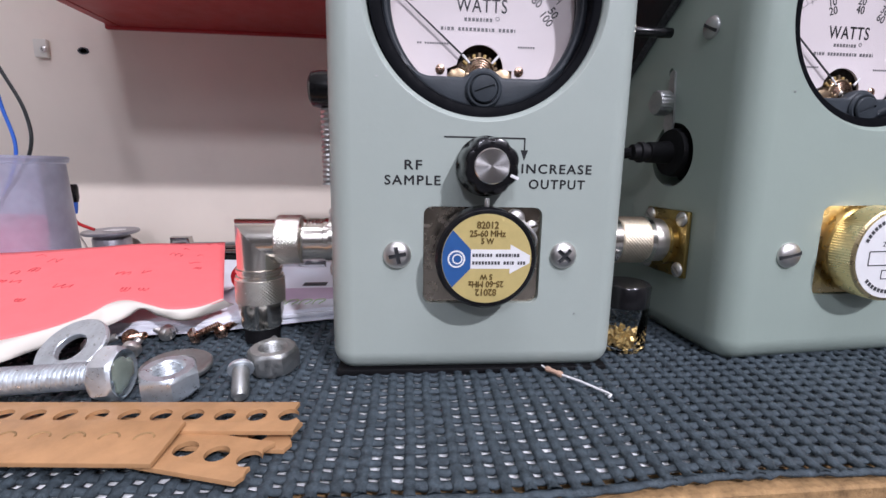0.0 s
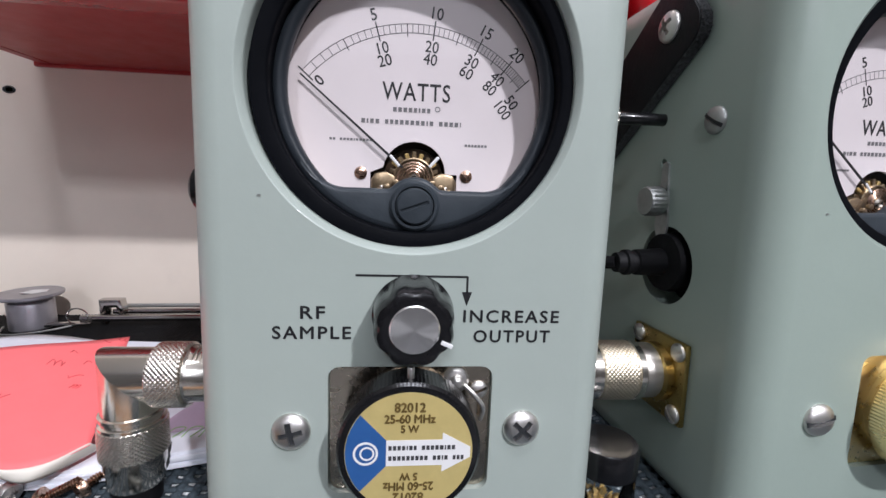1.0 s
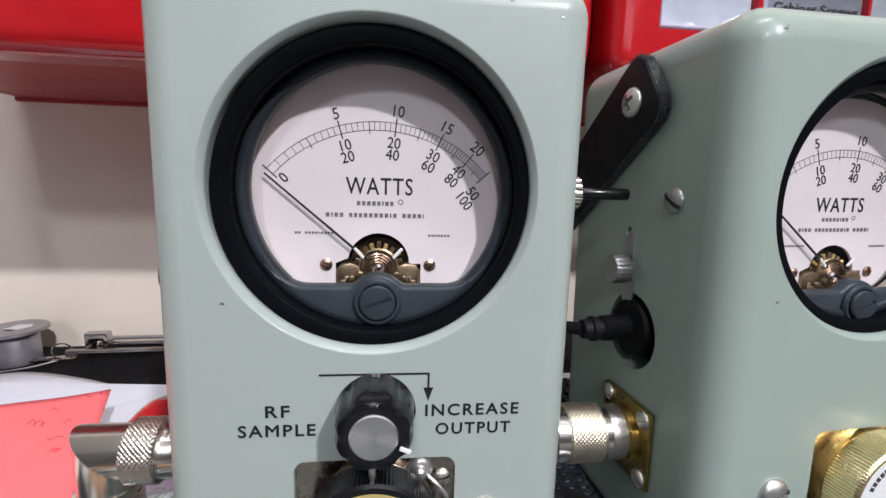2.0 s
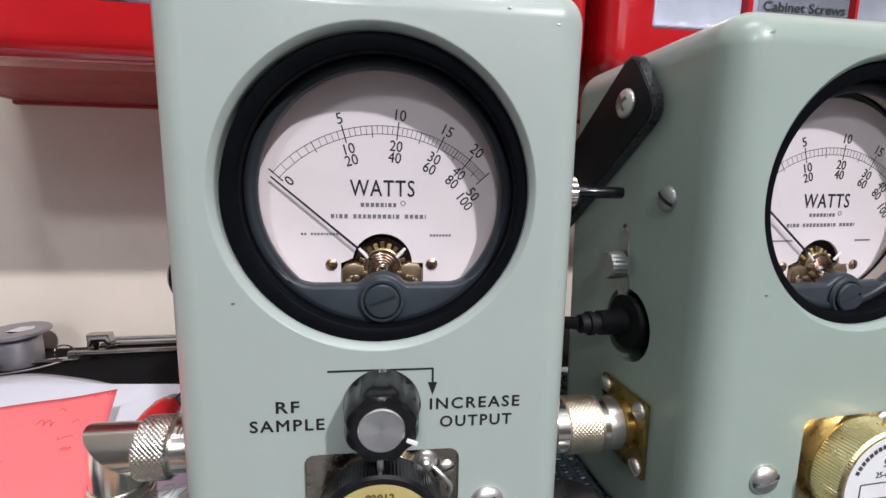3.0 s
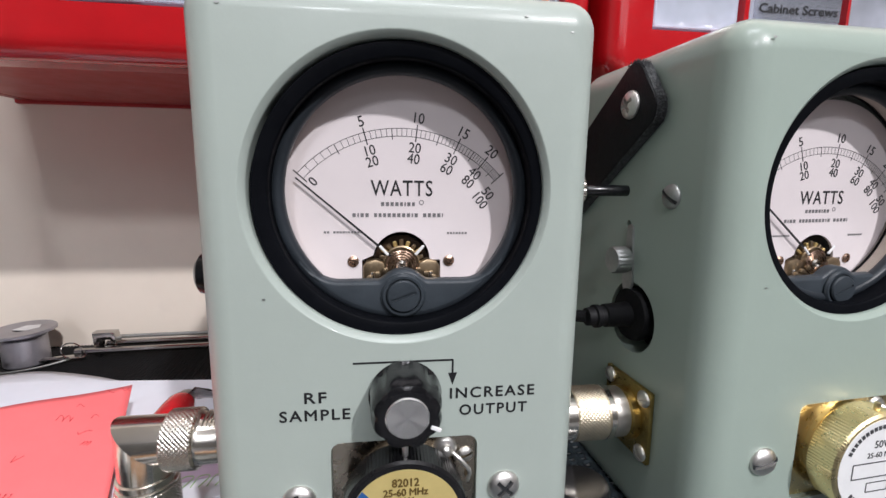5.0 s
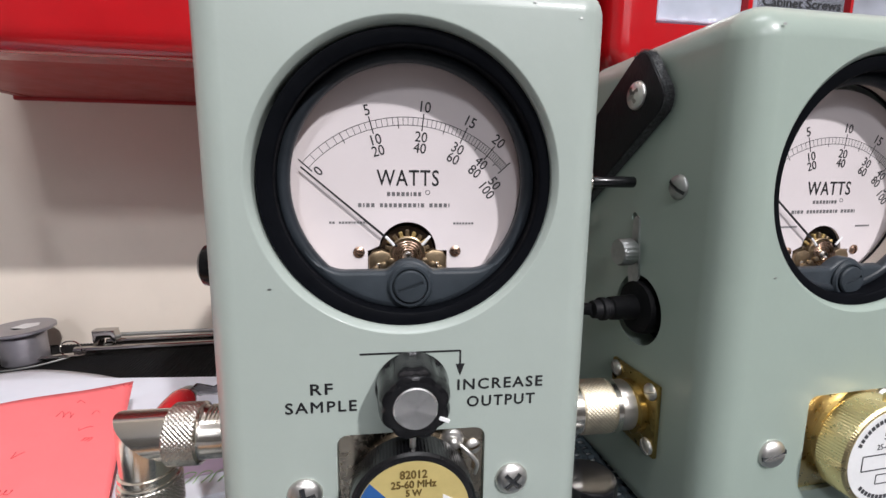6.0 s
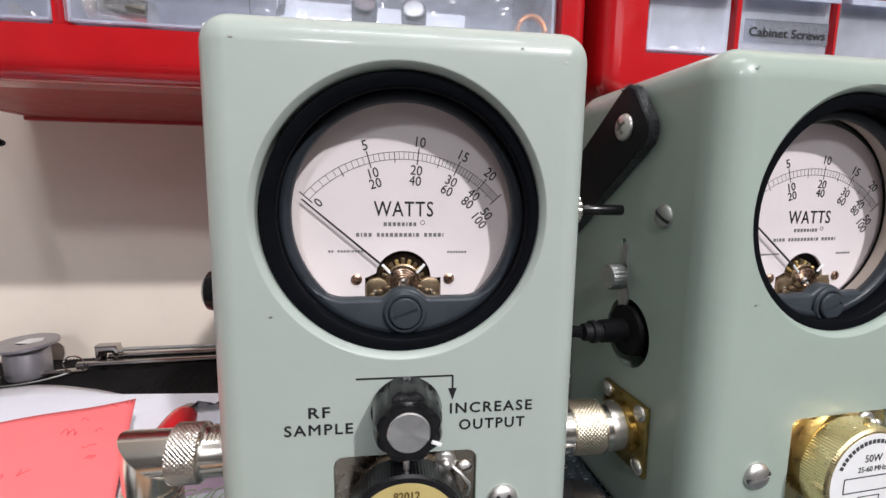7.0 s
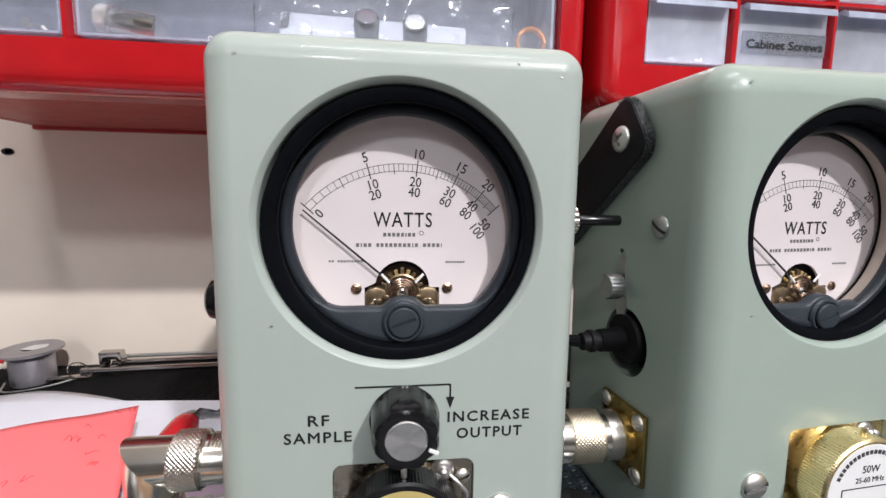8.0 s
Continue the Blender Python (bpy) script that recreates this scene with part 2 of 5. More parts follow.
M_COIL = surf("orange_lacquered_wire", (0.80, 0.32, 0.10), 0.3, 0.6, var=0.1, vscale=200)
M_MILK = clear("milky_drawer_plastic", (0.85, 0.88, 0.96), 0.25, 0.82, (0.74, 0.79, 0.93))
M_TAPE = clear("clear_label_tape", (0.90, 0.92, 0.96), 0.2, 0.22, (0.75, 0.77, 0.85))
M_TUB = clear("frosted_tub_plastic", (0.80, 0.82, 0.88), 0.35, 0.42, (0.62, 0.64, 0.74), bump=0.3, bscale=80)


# ---------------- builders ----------------
def finish(bm, name, material, smooth=35):
    me = bpy.data.meshes.new(name)
    bmesh.ops.recalc_face_normals(bm, faces=bm.faces)
    bm.to_mesh(me)
    bm.free()
    me.materials.append(material)
    if smooth:
        for p in me.polygons:
            p.use_smooth = True
        me.set_sharp_from_angle(angle=radians(smooth))
    return me


def part(name, bm, material, parent=None, label="", smooth=35, at=None):
    ob = new(name, finish(bm, name, material, smooth) if isinstance(bm, bmesh.types.BMesh) else bm)
    if parent is not None:
        ob.parent = parent
    if at is not None:
        ob.matrix_basis = at
    return tagged(ob, label) if label else ob


def thing(name, at, label, category, group="", kind=""):
    ob = new(name)
    ob.empty_display_size = 0.01
    ob.matrix_basis = at if isinstance(at, Matrix) else Matrix.Translation(at)
    return tagged(ob, label, category, group, kind)


FRONT = pose(0, 0, 0, 90)  # turns local z to -y: lathes and lettering then face the camera side
SIDE_L = pose(0, 0, 0, 0, -90, 0)  # local z to -x
SIDE_R = pose(0, 0, 0, 0, 90, 0)


def lathe(profile, seg=40, bm=None, m=None, wave=None):
    """Turns (radius, height) points about z. wave(angle, radius, height) gives a new radius."""
    bm = bm or bmesh.new()
    rings = []
    for r, h in profile:
        if r <= 1e-6:
            rings.append([bm.verts.new((0, 0, h))])
        else:
            ring = []
            for i in range(seg):
                a = 2 * math.pi * i / seg
                rr = wave(a, r, h) if wave else r
                ring.append(bm.verts.new((rr * math.cos(a), rr * math.sin(a), h)))
            rings.append(ring)
    made = [v for r in rings for v in r]
    for a, b in zip(rings, rings[1:]):
        for i in range(seg):
            j = (i + 1) % seg
            if len(a) == 1 and len(b) == 1:
                continue
            if len(a) == 1:
                bm.faces.new((a[0], b[i], b[j]))
            elif len(b) == 1:
                bm.faces.new((a[i], a[j], b[0]))
            else:
                bm.faces.new((a[i], a[j], b[j], b[i]))
    if m is not None:
        bmesh.ops.transform(bm, matrix=m, verts=made)
    return bm


def disc_solid(r, h, bev=0.0, seg=32, m=None, bm=None):
    """A rod or disc from z 0 to h with eased rims."""
    if bev:
        prof = [(0, 0), (r - bev, 0), (r - 0.3 * bev, 0.3 * bev), (r, bev), (r, h - bev), (r - 0.3 * bev, h - 0.3 * bev), (r - bev, h), (0, h)]
    else:
        prof = [(0, 0), (r, 0), (r, h), (0, h)]
    return lathe(prof, seg, bm, m)


def block(sx, sy, sz, bev=0.0, seg=2, centre=(0, 0, 0), bm=None, m=None):
    b = bmesh.new()
    bmesh.ops.create_cube(b, size=1)
    bmesh.ops.scale(b, vec=(sx, sy, sz), verts=b.verts)
    if bev:
        bmesh.ops.bevel(b, geom=list(b.edges), offset=bev, segments=seg, profile=0.5, affect="EDGES")
    bmesh.ops.translate(b, vec=centre, verts=b.verts)
    if m is not None:
        bmesh.ops.transform(b, matrix=m, verts=b.verts)
    if bm is None:
        return b
    me = bpy.data.meshes.new("tmp")
    b.to_mesh(me)
    b.free()
    bm.from_mesh(me)
    bpy.data.meshes.remove(me)
    return bm


def slab(outline, h, bev=0.0, m=None, bm=None):
    """A flat plate from a 2D outline, z 0 to h."""
    b = bmesh.new()
    f = b.faces.new([b.verts.new((x, y, 0)) for x, y in outline])
    r = bmesh.ops.extrude_face_region(b, geom=[f])
    top = [v for v in r["geom"] if isinstance(v, bmesh.types.BMVert)]
    bmesh.ops.translate(b, vec=(0, 0, h), verts=top)
    if bev:
        ed = [e for e in b.edges if all(abs(v.co.z - h) < 1e-7 for v in e.verts)]
        bmesh.ops.bevel(b, geom=ed, offset=bev, segments=2, profile=0.5, affect="EDGES")
    if m is not None:
        bmesh.ops.transform(b, matrix=m, verts=b.verts)
    if bm is None:
        return b
    me = bpy.data.meshes.new("tmp")
    b.to_mesh(me)
    b.free()
    bm.from_mesh(me)
    bpy.data.meshes.remove(me)
    return bm


def tube(points, r, seg=8, bm=None, closed=False):
    """A round cord through points."""
    bm = bm or bmesh.new()
    pts = [Vector(p) for p in points]
    rings, up = [], Vector((0.13, 0.31, 0.94))
    for i, p in enumerate(pts):
        d = (pts[min(i + 1, len(pts) - 1)] - pts[max(i - 1, 0)]).normalized()
        u = d.cross(up).normalized()
        v = d.cross(u)
        rr = r(i / (len(pts) - 1)) if callable(r) else r
        rings.append([bm.verts.new(p + rr * (math.cos(2 * math.pi * k / seg) * u + math.sin(2 * math.pi * k / seg) * v)) for k in range(seg)])
    for a, b in zip(rings, rings[1:]):
        for k in range(seg):
            bm.faces.new((a[k], a[(k + 1) % seg], b[(k + 1) % seg], b[k]))
    bm.faces.new(rings[0][::-1])
    bm.faces.new(rings[-1])
    return bm


def smooth_path(points, n=8):
    """Catmull-Rom through points."""
    P = [Vector(p) for p in points]
    P = [2 * P[0] - P[1]] + P + [2 * P[-1] - P[-2]]
    out = []
    for i in range(1, len(P) - 2):
        for k in range(n):
            t = k / n
            a, b, c, d = P[i - 1 : i + 3]
            out.append(0.5 * (2 * b + (c - a) * t + (2 * a - 5 * b + 4 * c - d) * t * t + (3 * b - a - 3 * c + d) * t ** 3))
    return out + [P[-2]]


def carve(bm, cutters):
    """Cuts solids out of a solid and returns the mesh."""
    base = new("tmp_base", bpy.data.meshes.new("tmp_base"))
    bm.to_mesh(base.data)
    bm.free()
    tools = []
    for c in cutters:
        bmesh.ops.recalc_face_normals(c, faces=c.faces)
        o = new("tmp_cut", bpy.data.meshes.new("tmp_cut"))
        c.to_mesh(o.data)
        c.free()
        mod = base.modifiers.new("cut", "BOOLEAN")
        mod.operation, mod.solver, mod.object = "DIFFERENCE", "EXACT", o
        tools.append(o)
    bpy.context.view_layer.update()
    me = bpy.data.meshes.new_from_object(base.evaluated_get(bpy.context.evaluated_depsgraph_get()))
    out = bmesh.new()
    out.from_mesh(me)
    for o in [base, *tools]:
        bpy.data.objects.remove(o)
    return out


LETTER_MESHES = {}


def lettering(words, size, x, z, y, material, parent, turn=0.0, bold=0.0, align="CENTER", wide=1.0, space=1.0, name="lettering", at=None, span=None, thick=0.0):
    """Words of the built-in font, standing upright and facing -y, with x, z the middle of the line."""
    key = (words, round(size, 5), bold, align, space, material.name, thick)
    if key not in LETTER_MESHES:
        cu = bpy.data.curves.new("words", "FONT")
        cu.body, cu.size, cu.align_x, cu.align_y = words, size, align, "CENTER"
        cu.extrude, cu.offset, cu.space_character, cu.resolution_u = 0.00004, bold, space, 3
        ob = new("tmp_words", cu)
        bpy.context.view_layer.update()
        me = bpy.data.meshes.new_from_object(ob.evaluated_get(bpy.context.evaluated_depsgraph_get()))
        bpy.data.objects.remove(ob)
        if thick:
            twin = bmesh.new()
            for dx, dy in ((-thick, 0), (thick, 0), (0, thick), (0, -thick)):
                before = len(twin.verts)
                twin.from_mesh(me)
                twin.verts.ensure_lookup_table()
                bmesh.ops.translate(twin, vec=(dx, dy, 0.000002 * (before > 0) + 0.000003 * dx / thick), verts=twin.verts[before:])
            twin.to_mesh(me)
            twin.free()
        me.materials.clear()
        me.materials.append(material)
        LETTER_MESHES[key] = me
    ob = new(name, LETTER_MESHES[key])
    if span:
        xs = [v.co.x for v in ob.data.vertices]
        wide = span / (max(xs) - min(xs))
    ob.parent = parent
    ob.matrix_basis = (at if at is not None else pose(x, y, z, 90, 0, 0)) @ pose(0, 0, 0, 0, 0, turn) @ Matrix.Diagonal((wide, 1, 1, 1))
    return ob


def bar(w, h, x, z, y, material, parent, turn=0.0, name="print_bar", at=None):
    ob = new(name, finish(block(w, h, 0.00008), name, material, 0))
    ob.parent = parent
    ob.matrix_basis = (at if at is not None else pose(x, y, z, 90, 0, 0)) @ pose(0, 0, 0, 0, 0, turn)
    return ob


def print_row(x, z, y, height, widths, gap, material, parent):
    """A line of small print as one bar for each character; 0 is a space."""
    for w in widths:
        if w:
            bar(w, height, x + w / 2, z, y, material, parent)
        x += (w or 0.0006) + gap


def screw_head(name, r, m, material, parent, kind="slot", turn=0.0, label="", seat=0.0):
    """A domed screw head, its axis along local z, with a slot or a cross cut in."""
    dome = lathe([(0, -seat - 0.0004), (r * 0.97, -seat - 0.0004), (r, 0.0003), (r * 0.95, r * 0.2), (r * 0.72, r * 0.38), (r * 0.38, r * 0.47), (0, r * 0.5)], 28)
    cuts = []
    if kind == "slot":
        cuts.append(block(r * 2.4, r * 0.30, r * 0.6, centre=(0, 0, r * 0.5)))
    else:
        cuts.append(block(r * 1.25, r * 0.30, r * 0.9, centre=(0, 0, r * 0.5)))
        cuts.append(block(r * 0.30, r * 1.25, r * 0.9, centre=(0, 0, r * 0.5)))
    ob = part(name, carve(dome, cuts), material, parent, label, at=m @ pose(0, 0, 0, 0, 0, turn))
    # dark inserts stand in for the shade down in the cuts
    if r > 0.0028:
        if kind == "slot":
            dark = block(r * 1.86, r * 0.28, r * 0.10, centre=(0, 0, r * 0.24))
        else:
            dark = block(r * 1.22, r * 0.28, r * 0.22, centre=(0, 0, r * 0.18))
            block(r * 0.28, r * 1.22, r * 0.2202, centre=(0, 0, r * 0.1802), bm=dark)
        if parent is None or parent.parent is None:
            part("recess", dark, M_SHADOWED, ob, "dark insert for the shade in the recess", 0)
    return ob


# ---------------- the place ----------------
BOARD_Z, BENCH_Z = -0.0017, -0.0130
TILT = pose(0, 0, 0.0008, 1.2, -1.1, 0)  # the bench top leans a little against the cases and the wall
wall_back = part("wall_back", block(4.0, 0.10, 2.45, centre=(0, 0.312, 0.425)), M_WALL, None, "cream painted wall with scuffs behind the bench", 0)
tagged(wall_back, category="wall", kind="structure")
# unseen surfaces that close the room; their tones set the bounced light
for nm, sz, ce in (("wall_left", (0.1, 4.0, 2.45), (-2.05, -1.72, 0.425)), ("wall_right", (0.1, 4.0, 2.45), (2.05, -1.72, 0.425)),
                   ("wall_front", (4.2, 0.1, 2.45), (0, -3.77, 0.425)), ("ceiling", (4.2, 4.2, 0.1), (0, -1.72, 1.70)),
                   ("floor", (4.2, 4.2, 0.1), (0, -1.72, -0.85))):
    tagged(part(nm, block(*sz, centre=ce), M_CEILING if nm == "ceiling" else M_ROOM, None, "unseen painted " + nm.split("_")[0] + " of the workshop", 0), category=nm.split("_")[0], kind="structure")

bench = thing("workbench", TILT @ pose(0, 0, BENCH_Z), "plain dark bench top under the board", "workbench")
part("bench_top", block(2.6, 0.58, 0.030, 0.002, 1, centre=(0, -0.030, -0.0150)), M_SHADOWED, bench)
for bx in (-1.2, 1.2):
    for by in (-0.28, 0.22):
        part("leg", block(0.05, 0.05, 0.790, 0.003, 1, centre=(bx, by, -0.4250)), M_DULL, bench)
board = thing("work_board", TILT @ pose(0, 0, BOARD_Z), "white laminated chipboard panel lying on the bench", "board")
part("laminate", block(1.6, 0.2160, 0.0008, centre=(0, 0.0575, -0.0010)), M_BOARD, board, "white laminate face", 0)
part("core", block(1.6, 0.2268, 0.0098, 0.0006, 1, centre=(0, 0.0551, -0.0064)), M_CHIP, board, "raw brown chipboard core with chipped edge")


def strand_mat(name, x0, x1, y0, y1, px, py, zc, col, row, material, label, seed, fray=1.0):
    """An open knitted sheet: thick strands front to back (half width, half height), thin ones across, with slots between."""
    nx, ny = int((x1 - x0) / px), int((y1 - y0) / py)
    rng = np.random.default_rng(seed)
    verts, faces, off = [], [], 0
    ang = np.arange(6) * math.pi / 3 + math.pi / 6
    ripple = lambda x, y: 0.00018 * np.sin(x * 61 + 1.0) * np.sin(y * 47 + 0.5) + 0.0001 * np.sin(x * 150 + y * 90)

    def add(ring):
        nonlocal off
        n = len(ring)
        verts.append(ring.reshape(-1, 3))
        r, k = np.meshgrid(np.arange(n - 1), np.arange(6), indexing="ij")
        a, b = off + r * 6 + k, off + r * 6 + (k + 1) % 6
        faces.append(np.stack([a, b, b + 6, a + 6], -1).reshape(-1, 4))
        off += n * 6

    steps = np.arange(4 * ny + 1)
    for i in range(nx + 1):
        near = np.clip(1 - steps / 20, 0, 1)
        xs = x0 + i * px + 0.00022 * np.sin(steps * 0.11 + i * 0.6) + 0.0006 * np.sin(steps * 0.02 + i * 0.08) + rng.normal(0, 0.00004, len(steps))
        ys = y0 + steps * py / 4 + fray * (0.0008 * math.sin(i * 0.35) + 0.0005 * math.sin(i * 1.7)) * near
        fat = np.array([1.0, 0.86, 0.74, 0.86])[steps % 4] * (1 + rng.normal(0, 0.05, len(steps)))
        zz = zc + np.array([0.00012, 0, -0.00008, 0])[steps % 4] + ripple(xs, ys)
        add(np.stack([xs[:, None] + col[0] * fat[:, None] * np.cos(ang), np.repeat(ys[:, None], 6, 1), zz[:, None] + col[1] * fat[:, None] * np.sin(ang)], -1))
    steps = np.arange(2 * nx + 1)
    for j in range(ny + 1):
        xs = x0 + steps * px / 2
        ys = y0 + j * py + rng.normal(0, 0.00012, len(steps)) + 0.0005 * np.sin(steps * 0.09 + j * 0.05) + fray * 0.0008 * np.sin(steps / 2 * 0.35) * max(0, 1 - j / 5)
        fat = 1 + rng.normal(0, 0.12, len(steps))
        zz = zc - 0.0003 + np.where(steps % 2 == 0, 0.00025, -0.0002) + ripple(xs, ys)
        ring = np.stack([np.repeat(xs[:, None], 6, 1), ys[:, None] + row[0] * fat[:, None] * np.cos(ang), zz[:, None] + row[1] * fat[:, None] * np.sin(ang)], -1)
        add(ring[:, ::-1])
    me = bpy.data.meshes.new(name)
    me.from_pydata(np.concatenate(verts).tolist(), [], np.concatenate(faces).tolist())
    me.materials.append(material)
    me.polygons.foreach_set("use_smooth", np.ones(len(me.polygons), dtype=bool))
    ob = new(name, me)
    ob.matrix_basis = TILT
    return tagged(ob, label, "mat", kind="stuff")


strand_mat("mesh_mat", -0.36058, 0.36, -0.0560, 0.158, 0.00545, 0.0042, -0.0010, (0.00190, 0.00104), (0.00132, 0.00076), M_MAT, "charcoal non-slip open mesh mat on the board", 5)
strand_mat("woven_pad", -0.34, 0.30, 0.1640, 0.2590, 0.0024, 0.0019, BENCH_Z + 0.0024, (0.00085, 0.0007), (0.0006, 0.0005), M_MESHPAD, "black woven mesh pad behind the board", 6, 0.3)


# ---------------- the wattmeters ----------------
W, D, H = 0.0986, 0.0880, 0.1692
HOLE = (-0.0008, 0.1227, 0.0365)  # x, z, radius of the opening in the case
METER = (0.0001, 0.1223, 0.0367)  # x, z, radius of the meter set in it
DIAL_Y, PIVOT = 0.0166, (0.0000, 0.1023)


def scale_angle(v):
    """The needle's angle for v of 25, degrees from upright."""
    return float(np.interp(v, [0, 1, 2, 3, 4, 5, 7.5, 10, 12.5, 15, 17.5, 20, 22.5, 25], [-48, -39.0, -31.8, -25.8, -20.4, -15.5, -4.0, 6.5, 16.2, 25.0, 32.6, 38.6, 43.6, 48.0]))


def round_outline(x, z, r, n, a0=0.0, a1=360.0):
    return [(x + r * math.cos(radians(a0 + (a1 - a0) * i / n)), z + r * math.sin(radians(a0 + (a1 - a0) * i / n))) for i in range(n)]


def meter_case(parent, side_hole, edge, shift, paint):
    body = block(W, D, H + 0.0013, edge, 8, centre=(-0.0005, D / 2, 0.0005 + (H + 0.0013) / 2))
    hx, hz, hr = HOLE
    cone = lathe([(0, -0.0265), (hr, -0.0265), (hr, -0.0022), (hr + 0.0002, -0.0014), (hr + 0.0013, -0.0003), (hr + 0.0018, 0.0001), (hr + 0.0018, 0.004), (0, 0.004)], 96, m=pose(hx, 0, hz) @ FRONT)
    pocket = block(0.0392, 0.0056, 0.0324, centre=(0.0003 + shift, 0.0, 0.0417 + 0.4 * shift))
    bmesh.ops.bevel(pocket, geom=[e for e in pocket.edges if abs(e.verts[0].co.y - e.verts[1].co.y) > 0.004], offset=0.0028, segments=4, profile=0.5, affect="EDGES")
    cuts = [cone, pocket]
    if side_hole:
        cuts.append(disc_solid(0.0130, 0.016, m=pose(-W / 2 + 0.012, 0.0380, 0.0775) @ SIDE_L, seg=48))
        cuts.append(disc_solid(0.0016, 0.008, m=pose(-W / 2 + 0.006, 0.0430, 0.1110) @ SIDE_L, seg=16))
    case = part("case", carve(body, cuts), paint, parent, "sage green enamelled metal case with rounded edges", 42)
    wn = case.modifiers.new("even_normals", "WEIGHTED_NORMAL")
    wn.keep_sharp = True
    # black block added in place of the shadow gap under the case
    part("base_pad", block(W - 0.0030, D - 0.0030, 0.0024, 0.0004, 2, centre=(-0.0005, D / 2, 0.0002)), M_RUBBER, parent, "black inset block for the shade under the case")
    # worn spots in the paint
    for x, z, r in ((-0.0405, 0.1640, 0.0004), (0.0290, 0.1650, 0.0003), (0.0405, 0.1620, 0.0003), (-0.0340, 0.0972, 0.0003), (0.0330, 0.0215, 0.0003)):
        part("paint_chip", disc_solid(r, 0.0001, 0, 9, pose(x, -0.00005, z) @ FRONT @ Matrix.Diagonal((1.5, 0.8, 1, 1))), M_DULL, parent, "small grey chip in the paint")
    return case


def meter_movement(parent, needle_at):
    hx, hz, hr = METER
    # black collar close behind the case front, a slate ring set back in it, and the wall down to the dial
    collar = [(hr - 0.0001, -0.0026), (hr - 0.0034, -0.0026), (hr - 0.0038, -0.0029), (hr - 0.0040, -0.0034), (hr - 0.0036, -0.0090), (hr - 0.0036, -0.0114), (hr - 0.0001, -0.0114), (hr - 0.0001, -0.0026)]
    bezel = part("bezel", lathe(collar, 96, m=pose(hx, 0, hz) @ FRONT), M_BEZEL, parent, "deep black collar round the meter", 50)
    rim = [(hr - 0.0034, -0.0112), (hr - 0.0034, -0.0084), (hr - 0.0040, -0.0078), (hr - 0.0050, -0.0077), (hr - 0.0057, -0.0079), (hr - 0.0062, -0.0085), (hr - 0.0065, -0.0094), (hr - 0.0064, -0.0108), (hr - 0.0058, -0.0112), (hr - 0.0034, -0.0112)]
    part("meter_rim", lathe(rim, 96, m=pose(hx, 0, hz) @ FRONT), M_RIM, bezel, "dark moulded rim of the meter", 60)
    part("dial_surround", lathe([(hr - 0.0062, -0.0108), (hr - 0.0042, -0.0170), (hr - 0.0032, -0.0170), (hr - 0.0050, -0.0112)], 72, m=pose(hx, 0, hz) @ FRONT), M_WALLING, bezel, "tan wall round the dial", 50)
    # black ring painted in for the shaded gap between dial and wall
    part("gasket", lathe([(hr - 0.0049, -0.0156), (hr - 0.0043, -0.0156), (hr - 0.0041, -0.0164), (hr - 0.0048, -0.0164), (hr - 0.0049, -0.0156)], 72, m=pose(hx, 0, hz) @ FRONT), M_BEZEL, bezel, "thin black ring for the dark gap round the dial", 50)
    # lower cover: a chord with rounded ends and a boss for the adjusting screw
    r, ch, boss_z, boss_r = hr - 0.0050, -0.0228, 0.0955, 0.0070

    def cover_top(x):
        a = abs(x)
        z = hz + ch + 0.0068 * (max(0.0, a - 0.0166) / 0.0106) ** 2.2
        bump = boss_z + math.sqrt(max(0.0, boss_r ** 2 - a * a)) if a < boss_r else boss_z - 0.02
        k = 0.0005
        return max(z, bump) + k * math.exp(-abs(z - bump) / k)
    cover = bmesh.new()
    half = 0.0268
    cols = []
    for k in range(97):
        x = -half + 2 * half * k / 96
        top, low = cover_top(x), hz - math.sqrt(r * r - x * x)
        cols.append([cover.verts.new((hx + x, y_, z_)) for y_, z_ in ((0.0112, top), (0.0088, top), (0.0081, top - 0.0002), (0.0077, top - 0.0006), (0.0075, top - 0.0012), (0.0076, low), (0.0112, low))])
    for c0, c1 in zip(cols, cols[1:]):
        for k in range(6):
            cover.faces.new((c0[k], c1[k], c1[k + 1], c0[k + 1]))
    part("lower_cover", cover, M_SHELF, parent, "slate grey lower meter cover", 60)
    part("screw_boss", lathe([(0.0060, -0.002), (0.0060, 0.0004), (0.0054, 0.0010), (0.0048, 0.0010), (0.0046, 0.0002), (0, 0.0002)], 40, m=pose(hx, 0.0074, boss_z) @ FRONT), M_SHELF, parent, "raised ring round the screw")
    screw = part("zero_screw", carve(lathe([(0, 0), (0.0044, 0), (0.0044, 0.0014), (0.0040, 0.0018), (0.0020, 0.0020), (0, 0.0020)], 32),
                 [block(0.0070, 0.0008, 0.0016, centre=(0, 0, 0.0022))]), M_SHELF, parent, "slotted grey adjusting screw", at=pose(hx, 0.0074, boss_z) @ FRONT @ pose(0, 0, 0, 0, 0, 20))
    # dial with a cut-out for the movement
    dial = slab(round_outline(hx, hz, hr - 0.0042, 72), 0.0008)
    cut = slab(round_outline(PIVOT[0], 0.1035, 0.0081, 18, 0, 180) + [(PIVOT[0] - 0.0112, 0.1035), (PIVOT[0] - 0.0112, 0.090), (PIVOT[0] + 0.0112, 0.090), (PIVOT[0] + 0.0112, 0.1035)], 0.004)
    bmesh.ops.translate(cut, vec=(0, 0, -0.002), verts=cut.verts)
    dial = carve(dial, [cut])
